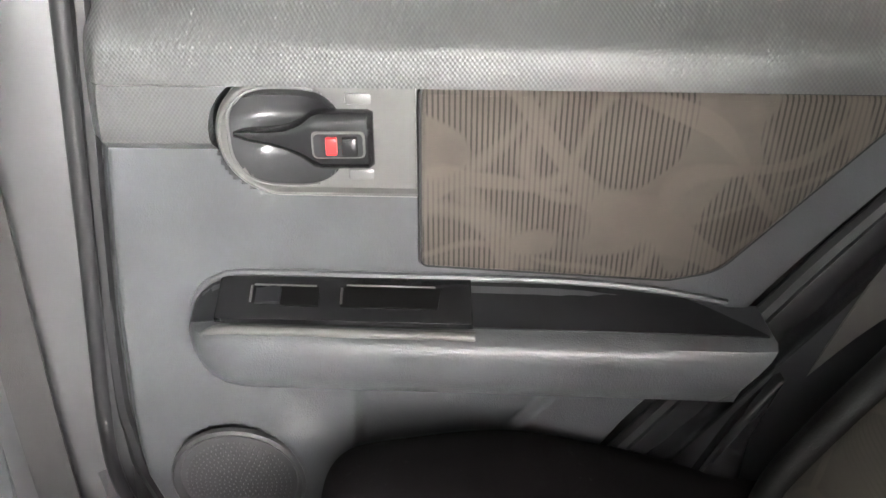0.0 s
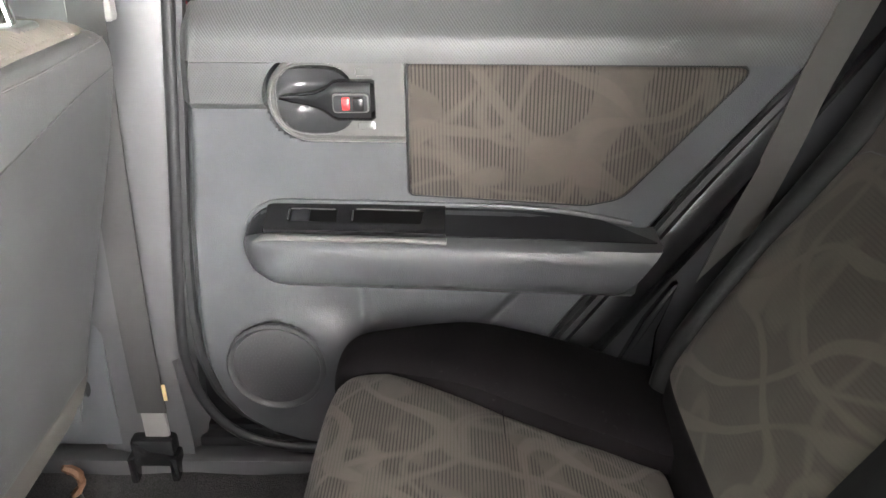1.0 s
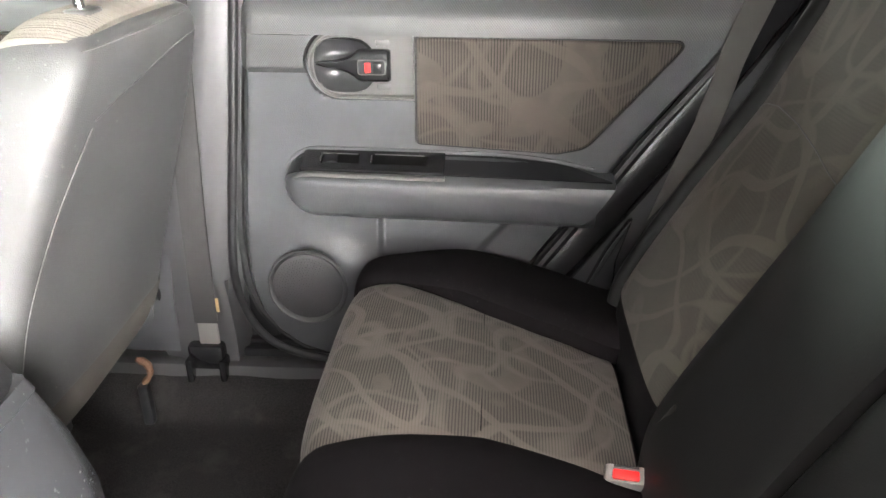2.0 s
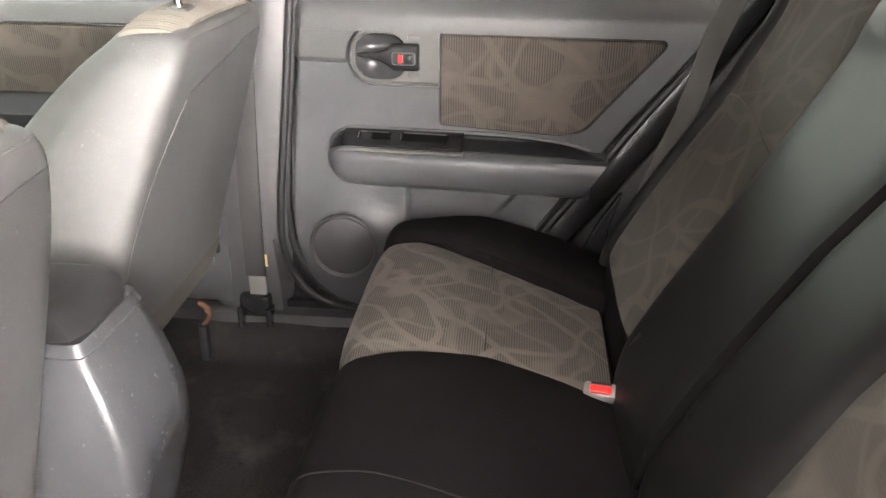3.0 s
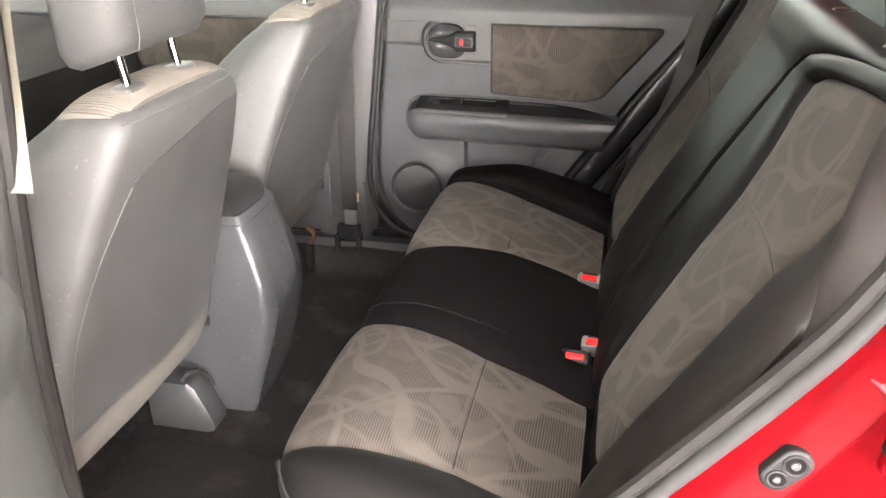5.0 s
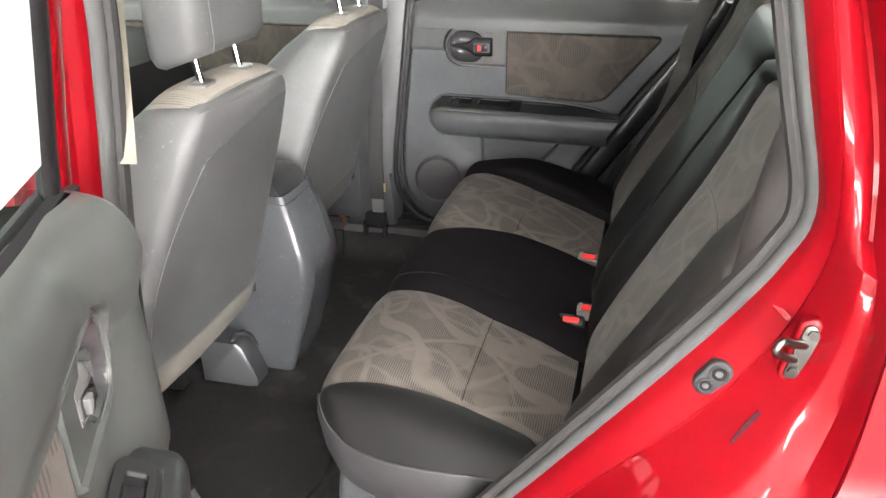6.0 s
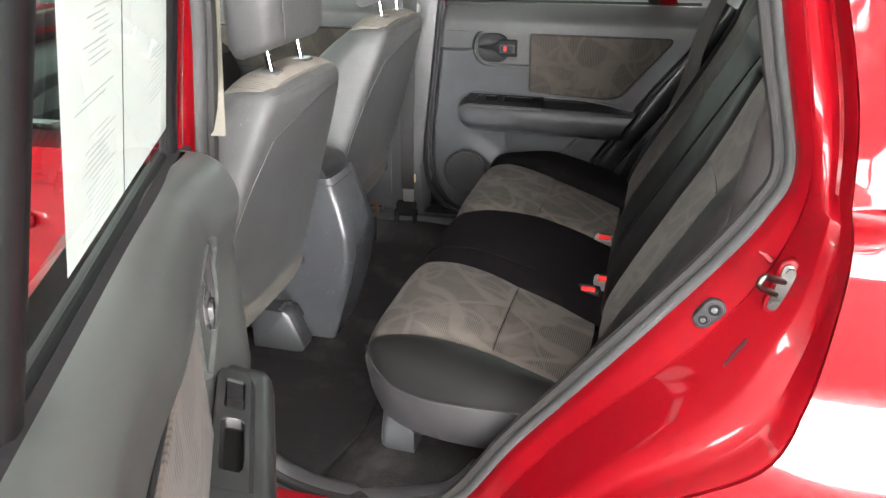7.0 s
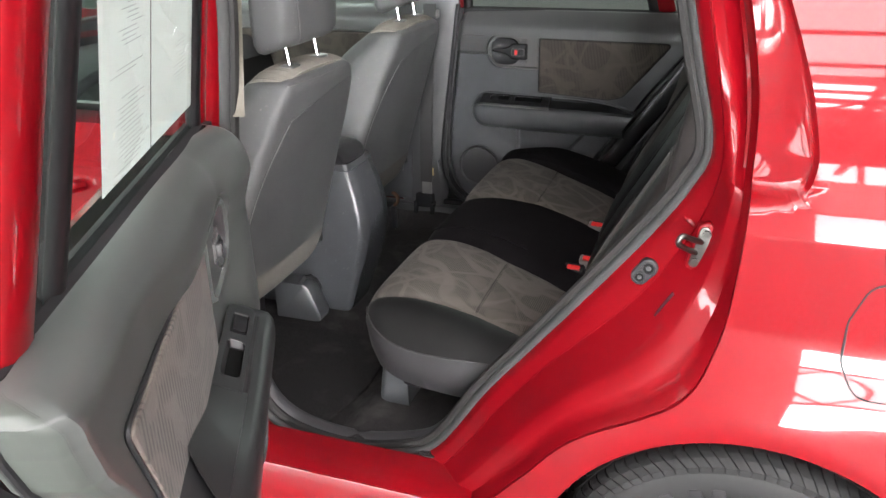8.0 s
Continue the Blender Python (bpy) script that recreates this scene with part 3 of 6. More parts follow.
    add("lock_tab", box((-0.0880, yl - 0.003, 0.9635), (0.010, 0.006, 0.0165), 0.0015), REDTAB if xf is None else GLOSSY, handle, "red unlocked marker" if xf is None else "")
    add("lock_tab", box((-0.0715, yl - 0.0035, 0.963), (0.014, 0.008, 0.018), 0.002), LEVER, handle)
    for z0, z1 in ((0.922, 0.933), (0.995, 1.006)):
        add("screw_cover", box((-0.064, yh + 0.0005, 0.5 * (z0 + z1)), (0.024, 0.006, z1 - z0), 0.002), LIP if z0 < 0.95 else SATIN, handle)
    # cloth insert and its dark piping
    low, high = (0.283, 0.434) if xf is None else (0.352, 0.447)
    out = fillet([(-0.010, 0.826), (0.235, 0.815), (low, 0.826), (high, 1.008), (-0.008, 1.010)], [0.008, 0.05, 0.05, 0.012, 0.008], 8)
    add("cloth_insert", slab(out, lambda u, v, w: (u, wall_y(u, v) - w, v), 0.009, 0.006), CLOTH_DOOR, lab="brown-grey cloth insert with curved stripe pattern")
    add("piping", tube([(p.x, wall_y(p.x, 0) - 0.003, p.y) for p in out], 0.0032, 6, True, up=(0, 1, 0)), RUBBER)
    # armrest
    def arm_dims(x):
        q = 1 - ((-0.19 - x) / 0.062) ** 2 if x < -0.19 else 1.0
        q = max(0.0, q)
        return 0.752 - 0.006 * (x + 0.2), 0.060 * math.sqrt(q), 0.075 * q ** 0.35

    def rise(x):
        """The inner edge of the armrest sweeps up towards the rear."""
        return 0.0 if xf is None else 0.050 * sstep(0.085, 0.30, x)

    def taper(x):
        """How far the back of the tray has come down to the lip, towards the rear end."""
        return 0.94 * max(0.0, min(1.0, (x - 0.10) / 0.20)) ** 2.1 if xf is None else 0.0

    def arm_profile(x):
        zc, hz, dep = arm_dims(x)
        wy = wall_y(x, 0.75)
        k = 1 - taper(x)
        pts = [(0.02, 0.92), (-0.15, 0.90), (-0.55, 0.62), (-0.80, 0.52), (-0.93, 0.44), (-0.99, 0.28), (-1.0, 0.05), (-0.97, -0.30), (-0.85, -0.65), (-0.60, -0.90), (-0.25, -1.0), (0.02, -1.02)]
        pts = [(p, 0.50 + (q - 0.50) * k if q > 0.50 else q) for p, q in pts]
        return [(x, wy + p * dep, zc + q * hz + rise(x) * max(0, 1 + 1.1 * p) * (q > 0)) for p, q in pts] + [(x, wy + 0.02, zc)]
    xs = [-0.2515, -0.249, -0.244, -0.236, -0.224, -0.208, -0.19] + frange(-0.17, 0.30, 16)
    secs = [arm_profile(x) for x in xs]
    # the rear end follows the slanting edge
    last = []
    for x, y, z in arm_profile(0.30):
        last.append((0.335 + 0.68 * (z - 0.784), y, z))
    secs.append(last)
    # on the open door the armrest's shade is part of its dark colour
    arm = add("armrest", loft(secs), PANEL if xf is None else POD, lab="moulded grey armrest with a dark tray along its top")

    def tray(u, v, w):
        """u along the door, v from the wall (0) to the lip (1), w up off the armrest's slope."""
        zc, hz, dep = arm_dims(u)
        wy = wall_y(u, 0.75)
        return (u, wy + dep * (-0.02 - 0.74 * v), zc + hz * (0.55 + 0.38 * (1 - v) * (1 - taper(u))) + rise(u) * max(0, 1 - 0.85 * v) + w)
    add("tray", sheet(lambda u, v: tray(u, 0.95 * (v + (1 - v) * max(0.0, (u - 0.23) / 0.096) ** 2.2), 0.0014 if xf is None else 0.0160), ([-0.2505, -0.246, -0.238, -0.226, -0.21, -0.19] + frange(-0.17, 0.24, 12) if xf is None else frange(0.0735, 0.24, 8)) + frange(0.25, 0.325, 10), frange(0.0, 1.0, 6), (0, 0, -0.002)), DARK if xf is None else POD, arm)
    if xf is None:
        rim_ = [tray(u, 0.0, 0.0035) for u in [-0.2505, -0.247, -0.240, -0.228, -0.21] + frange(-0.19, 0.30, 20)]
        add("tray_rim", tube(rim_, 0.0042, 8), PANEL, arm)
    def grip(u, v, w):
        return tray(u + (0.0 if xf is None else 0.032), v, w)
    if xf is None:
        sp = add("switch_panel", slab(fillet([(-0.215, 0.10), (0.040, 0.06), (0.040, 0.97), (-0.215, 0.97)], [0.01, 0.004, 0.004, 0.01]), lambda u, v, w: grip(u, v, w), 0.0055, 0.001), GLOSSY, arm, "black switch panel")
        add("lip", tube(smooth_path([grip(-0.226, 1.12, -0.008)] + [grip(x, 1.09, -0.0015) for x in frange(-0.205, 0.042, 8)], 3), 0.0058, 10), SATIN, arm, "satin edge of the switch panel")
        add("window_switch", loft([[grip(x, v, h) for v, h in ((0.36, 0.004), (0.36, hh), (0.66, hh - 0.001), (0.66, 0.004))] for x, hh in ((-0.176, 0.0055), (-0.170, 0.006), (-0.160, 0.009), (-0.152, 0.008), (-0.150, 0.005))]), DARK, sp)
        # flat black plates give the shade of the well and pull cup
        add("switch_well", slab(fillet([(-0.150, 0.30), (-0.112, 0.30), (-0.112, 0.70), (-0.150, 0.70)], 0.006), lambda u, v, w: grip(u, v, w + 0.0046), 0.0016, 0), BLACK, sp)
        # thin pale cords drawn as the highlights on the recess edges
        add("switch_glint", tube([grip(x, 0.31, 0.0065) for x in (-0.178, -0.115)], 0.0010, 6), SATIN, sp)
        add("switch_glint", tube([grip(-0.180, v, 0.0065) for v in (0.33, 0.66)], 0.0012, 6), SATIN, sp)
        add("cup_glint", tube([grip(-0.0895, v, 0.0065) for v in (0.34, 0.66)], 0.0012, 6), SATIN, sp)
        add("pull_cup", slab(fillet([(-0.088, 0.30), (0.010, 0.30), (0.006, 0.70), (-0.090, 0.70)], 0.012), lambda u, v, w: grip(u, v, w + 0.0045), 0.0018, 0), BLACK, sp, "pull cup drawn as a flat black plate")
        add("cup_glint", tube([grip(x, 0.27, 0.0062) for x in frange(-0.085, 0.004, 4)], 0.0010, 6), LIP, sp)
    else:
        def hollow(u, v):
            """Height of the black panel over the tray: rounded rim, rocker well and pull cup sunk into it."""
            q = sd_round(u, 0.13 * v, -0.035, 0.0585, 0.178, 0.058, 0.030)
            well = sd_round(u, 0.13 * v, -0.146, 0.062, 0.032, 0.028, 0.007)
            cupq = sd_round(u, 0.13 * v, -0.040, 0.061, 0.050, 0.031, 0.012)
            return 0.0050 + 0.012 * sstep(0.0, -0.008, q) - 0.008 * sstep(0.001, -0.002, well) - 0.0135 * sstep(0.001, -0.003, cupq)
        sp = add("switch_panel", sheet(lambda u, v: grip(u, v, hollow(u, v)), frange(-0.213, 0.043, 110), frange(0.004, 0.90, 56), (0, 0, -0.003)), POD, arm, "black switch panel with a sunk pull cup")
        add("window_switch", loft([[grip(x, v, h) for v, h in ((0.30, 0.008), (0.30, hh), (0.66, hh - 0.001), (0.66, 0.008))] for x, hh in ((-0.172, 0.014), (-0.168, 0.021), (-0.160, 0.0215), (-0.146, 0.0175), (-0.128, 0.0150), (-0.122, 0.012))]), GLOSSY, sp)
        # pale cord drawn as the highlight on the cup's front edge
        add("cup_rim_glint", tube(smooth_path([grip(-0.085, 0.26, 0.0165), grip(-0.0905, 0.36, 0.017), grip(-0.0905, 0.60, 0.017), grip(-0.085, 0.70, 0.0165)], 4), 0.0010, 6), SATIN, sp)
        # black plate deepens the shade on the cup's floor
        add("pull_cup", slab(fillet([(-0.082, 0.28), (0.002, 0.28), (0.002, 0.66), (-0.082, 0.66)], [0.01, 0.01, 0.01, 0.01]), lambda u, v, w: grip(u, v, 0.0036 + w), 0.0012, 0), BLACK, sp, "pull cup drawn as a flat black plate")
    # loudspeaker
    ring = []
    for r, y in ((0.079, 0.000), (0.0785, -0.006), (0.075, -0.009), (0.071, -0.007), (0.068, -0.002), (0.045, -0.006), (0.02, -0.008), (0.001, -0.0085)):
        ring.append([(-0.228 + r * math.cos(a), wall_y(-0.228, 0) - 0.017 + y, 0.535 + r * math.sin(a)) for a in (2 * math.pi * k / 40 for k in range(40))])
    grille = add("loudspeaker_grille", loft(ring), GRILLE, lab="round dark loudspeaker grille")
    bm = bmesh.new()
    for j in range(1, 12):
        r = 0.0055 * j
        m = max(6, int(2 * math.pi * r / 0.0062))
        for k in range(m):
            a = 2 * math.pi * k / m
            yy = wall_y(-0.228, 0) - 0.017 - 0.0088 + 0.0045 * (r / 0.066) ** 2
            c = Vector((-0.228 + r * math.cos(a), yy, 0.535 + r * math.sin(a)))
            vs = [bm.verts.new(c + Vector((0.0015 * math.cos(q), -0.0012, 0.0015 * math.sin(q)))) for q in (0, 1.57, 3.14, 4.71)]
            top = bm.verts.new(c + Vector((0, -0.002, 0)))
            for i in range(4):
                bm.faces.new((vs[i], vs[(i + 1) % 4], top))
    tagged(add("grille_studs", bm, GRILLE, grille), kind="stuff")
    # end of the trim, turned out towards the door's edge
    if xf is not None:
        cap = []
        for z in levels[60:]:
            x, yi, _ = roll_trim(1.0, z)
            run = max(0.004, 0.766 - yi)
            turn = min(0.012, run)
            cap.append([(x - 0.012, yi + 0.003, z), (x - 0.001, yi - 0.001, z), (x + 0.003, yi + 0.35 * turn, z), (x + 0.006, yi + turn, z)] + [(x + 0.006 - 0.004 * q, yi + turn + (run - turn) * q, z) for q in (0.4, 0.8, 1.0)] + [(x - 0.012, yi + run + 0.004, z)])
        add("rear_cap", loft(cap), CAPTRIM, lab="smooth grey turned end of the trim")
        add("cap_groove", tube([(lerp_table(EDGE_N, z) + 0.0035, 0.754, z) for z in frange(0.80, 1.086, 20)], 0.0045, 8, up=(0, 1, 0)), RUBBER)
    # rubber round the door's rim
    rim = [(lerp_table(EDGE_L, z) - 0.006, wall_y(-0.3, z) + 0.012, z) for z in frange(1.10, 0.40, 30)]
    rim += [(x, wall_y(x, 0) + 0.012, 0.372 + 0.02 * sstep(-0.21, -0.28, x)) for x in frange(-0.24, 0.02, 8)]
    rim += [(lerp_table(EDGE_R, z) + 0.008 + wide * sstep(0.80, 1.02, z), wall_y(0.3, z) - 0.004, z) if xf is None else (lerp_table(EDGE_N, z) - 0.004, 0.785, z) for z in frange(0.40, 1.075, 26)]
    add("rim_seal", tube(smooth_path(rim, 2), 0.008 if xf is not None else 0.010, 8, up=(0, 1, 0)), RUBBER)
    # steel shell behind the trim, with the outer skin
    shell = []
    for z in frange(0.36, 1.075, 14):
        a, b = lerp_table(EDGE_L, z) - 0.012, lerp_table(EDGE_R, z) + (0.045 if xf is None else 0.045 - 0.060 * sstep(0.70, 0.95, z))
        bulge = 0.868 - 0.05 * max(0, (0.75 - z) / 0.4) ** 2 - 0.03 * max(0, (z - 0.9) / 0.2)
        iy = (0.775 if xf is None else 0.810) + 0.05 * sstep(0.98, 1.06, z)
        shell.append([(a, iy, z), (b, iy - 0.02, z), (b + 0.012, 0.80, z), (b + 0.018, bulge - 0.01, z), (b + 0.012, bulge, z), (a + 0.0, bulge, z), (a - 0.012, bulge - 0.006, z), (a - 0.012, 0.80, z)])
    add("shell", loft(shell), RED, lab="red painted steel shell")
    # window: frame, black channel, pane
    zt = 1.52

    def wy(z):
        return 0.770 - 0.16 * max(0, z - 1.09)
    front = [(-0.322 + 0.03 * (z - 1.09), z) for z in frange(1.075, zt, 6)]
    top = [(x, zt + 0.02 * math.sin(math.pi * (x + 0.3) / 0.9)) for x in frange(-0.26, 0.29, 6)]
    leg = 0.402 if xf is None else 0.450
    rear = [(leg - 0.27 * (z - 1.1), z) for z in frange(zt - 0.03, 1.02, 7)]
    loop = smooth_path([(x, wy(z), z) for x, z in front + top + rear], 3)
    inner = [Vector((p.x + (0.034 if p.x < -0.2 else (-0.038 - (leg - 0.402) * 1.42 if p.x > 0.26 else 0)), p.y + 0.004, p.z - (0.03 if p.z > zt - 0.005 else 0))) for p in loop]
    add("window_frame", tube(loop, [0.027 if xf is None or p.x < 0.2 else 0.038 for p in loop], 12, flat=0.38, up=(0, 1, 0)), RED, lab="red painted window frame")
    add("window_channel", tube(inner, 0.020, 10, flat=0.6, up=(0, 1, 0)), CHANNEL)
    add("sill_seal", loft([[(x, wy(1.09) - 0.014 + p, 1.085 + q) for p, q in ((0, 0), (0.0, 0.014), (0.010, 0.020), (0.016, 0.012), (0.022, 0.020), (0.034, 0.016), (0.036, 0))] for x in frange(-0.30, 0.50, 8)]), RUBBER)

    def pane(u, v):
        z = 1.09 + (zt - 1.09) * v
        a, b = -0.300 + 0.03 * (z - 1.09), (0.382 if xf is None else 0.405) - 0.27 * (z - 1.1)
        return (a + (b - a) * u, wy(z) + 0.002, z)
    g = add("window_pane", sheet(pane, frange(0, 1, 6), frange(0, 1, 6)), GLASS)
    g.visible_shadow = False
    add("outer_handle", tube(smooth_path([(0.30, 0.865, 0.93), (0.33, 0.90, 0.935), (0.44, 0.90, 0.945), (0.47, 0.862, 0.945)], 5), 0.013, 8), RED)
    return d


rear_door("closed rear car door with dark grey trim and brown-grey cloth insert", None)
rear_door("open red rear car door with dark grey trim, window up", SWUNG)


def front_door(label, xf, side):
    base = Vector((-0.9, 0.80, 0.35))
    d = thing("car_door", xf @ base if xf is not None else base, label, "car door", "front doors")

    def add(name, bm, mat, parent=d, lab="", **k):
        return part(name, bm, mat, parent, lab, xf, **k)
    x0, x1 = -1.50, -0.50
    add("inner_panel", sheet(lambda x, z: (x, 0.735 - 0.02 * sstep(0.62, 0.5, z), z), frange(x0, x1, 10), frange(0.38, 1.012, 10), (0, 0.02, 0)), PANEL)
    add("upper_trim", sheet(lambda x, z: (x, 0.72 + 0.10 * max(0, (z - 1.055) / 0.045) ** 2.2, z), frange(x0, x1, 10), frange(1.016, 1.10, 10), (0, 0.012, 0)), UPPER)
    add("cloth_insert", slab(fillet([(-1.30, 0.866), (-0.62, 0.862), (-0.60, 1.008), (-0.965, 1.010), (-1.33, 1.008)], 0.012), lambda u, v, w: (u, 0.735 - w, v), 0.009, 0.005), CLOTH_DOOR)
    add("armrest", loft([[(x, 0.735 + p, q) for p, q in ((0.01, 0.815), (-0.06, 0.79), (-0.075, 0.76), (-0.06, 0.72), (0.01, 0.70))] for x in frange(-1.35, -0.55, 8)]), DARK)
    sh = []
    for z in frange(0.36, 1.065, 12):
        bulge = 0.868 - 0.05 * max(0, (0.75 - z) / 0.4) ** 2 - 0.03 * max(0, (z - 0.9) / 0.2)
        sh.append([(x0, 0.757, z), (x1 + 0.11, 0.757, z), (x1 + 0.135, bulge - 0.01, z), (x1 + 0.125, bulge, z), (x0, bulge, z)])
    add("shell", loft(sh), RED, lab="red painted steel shell")
    wy = lambda z: 0.805 - 0.16 * max(0, z - 1.09)
    loop = smooth_path([(-1.48, wy(1.08), 1.08), (-1.05, wy(1.5), 1.50), (-0.46, wy(1.53), 1.53), (-0.40, wy(1.45), 1.45), (-0.385, wy(1.08), 1.08)], 6)
    add("window_frame", tube(loop, 0.024, 8, flat=0.7, up=(0, 1, 0)), RUBBER)

    def pane(u, v):
        z = 1.09 + 0.42 * v
        a, b = -1.47 + 0.42 * v, -0.40
        return (a + (b - a) * u, wy(z), z)
    add("window_pane", sheet(pane, frange(0, 1, 6), frange(0, 1, 6)), GLASS).visible_shadow = False
    add("outer_handle", tube(smooth_path([(-0.72, 0.865, 0.93), (-0.69, 0.90, 0.935), (-0.58, 0.90, 0.945), (-0.55, 0.862, 0.945)], 5), 0.013, 8), RED)
    return d


front_door("closed front car door with grey trim and cloth insert", None, 1)
front_door("closed red front car door with its window up", Matrix.Diagonal((1, -1, 1, 1)), -1)

# ---- the car's body ----
body = thing("car", (0, 0, 0.15), "glossy red boxy hatchback with dark cabin trim", "car")
AXLE = (0.72, 0.30)
WHEEL_Z = 0.282
# inner line of the door opening (where the seal sits) and outer shut line, as (x, z)
OPENING = [(-0.285, 1.50), (-0.289, 1.28), (-0.303, 1.15), (-0.323, 1.00), (-0.342, 0.80), (-0.346, 0.50), (-0.318, 0.385), (-0.238, 0.325), (-0.095, 0.307), (0.045, 0.337), (0.124, 0.386), (0.223, 0.535), (0.318, 0.657), (0.450, 0.828), (0.527, 0.932), (0.575, 1.008), (0.597, 1.075), (0.568, 1.205), (0.49, 1.50), (0.42, 1.56), (-0.22, 1.56)]
SHUT = [(-0.350, 1.50), (-0.356, 1.28), (-0.366, 1.15), (-0.378, 1.00), (-0.392, 0.80), (-0.392, 0.50), (-0.370, 0.345), (-0.25, 0.285), (-0.05, 0.270), (0.10, 0.285), (0.22, 0.33), (0.345, 0.488), (0.430, 0.592), (0.592, 0.698), (0.641, 0.793), (0.655, 0.893), (0.660, 1.05), (0.650, 1.20), (0.590, 1.42), (0.50, 1.61), (-0.25, 1.61)]


def side_y(x, z):
    """Half width of the body at a place of its side."""
    y = 0.858 - 0.05 * max(0, (0.50 - z) / 0.35) ** 2
    # shoulder leaning in above a crease
    if z > 0.985:
        t = z - 0.985
        k = sstep(0.40, 0.68, x)
        y -= k * (0.30 * t + 0.35 * t * t if t < 0.5 else 0.2375 + 0.65 * (t - 0.5)) + (1 - k) * 0.09 * t
    # flared haunch over the wheel
    y += 0.040 * sstep(0.835, 0.685, z) * sstep(0.20, 0.42, x)
    r = math.hypot(x - AXLE[0], z - AXLE[1])
    y += 0.008 * math.exp(-((r - 0.365) / 0.04) ** 2)
    y -= 0.10 * max(0, (x - 0.9) / 0.6) ** 2.5
    return y


sh = smooth_path([(x, 0, z) for x, z in SHUT], 6, True)
shut_right = sorted((p.z, p.x) for p in sh if p.x > 0.15)
LAND = [(1.020, 0.670), (1.030, 0.700), (1.038, 0.722), (1.050, 0.734), (1.070, 0.741), (1.095, 0.743), (1.14, 0.735), (1.196, 0.720), (1.29, 0.685), (1.38, 0.645), (1.5, 0.60)]


LAND = [(p.z, p.x) for p in smooth_path([(x, 0, z) for z, x in LAND], 8)]


def panel_y(x, z):
    """The body's side with the land beside the window frame, which turns in towards the shut line."""
    y = side_y(x, z)
    if z > 1.02 and x > 0.45:
        edge, cut = lerp_table(LAND, z), lerp_table(shut_right, z)
        k = max(0.0, min(1.0, (edge - x) / max(0.004, edge - cut)))
        y -= sstep(1.020, 1.045, z) * (0.030 * k ** 0.75 + 0.006 * sstep(0.0, 0.10, k))
    return y


# the jamb from the seal (0) to the shut line (1), with its depth below the body's side
PROFILE = ((-0.02, 0.150), (0.06, 0.128), (0.12, 0.117), (0.27, 0.108), (0.285, 0.1055), (0.30, 0.1075), (0.34, 0.100), (0.45, 0.080), (0.55, 0.062), (0.60, 0.054), (0.64, 0.050), (0.78, 0.046), (0.85, 0.042), (0.91, 0.026), (0.955, 0.011), (0.985, 0.005), (0.995, 0.006), (1.0, 0.003), (1.0, -0.0006))


def jamb_y(x, z):
    """The jamb's surface at a place, from its nearest points."""
    near = sorted(((q[0] - x) ** 2 + (q[2] - z) ** 2, q[1]) for q in jamb_points)[:4]
    ws = [1 / (d + 1e-6) for d, _ in near]
    return sum(w * y for w, (_, y) in zip(ws, near)) / sum(ws)


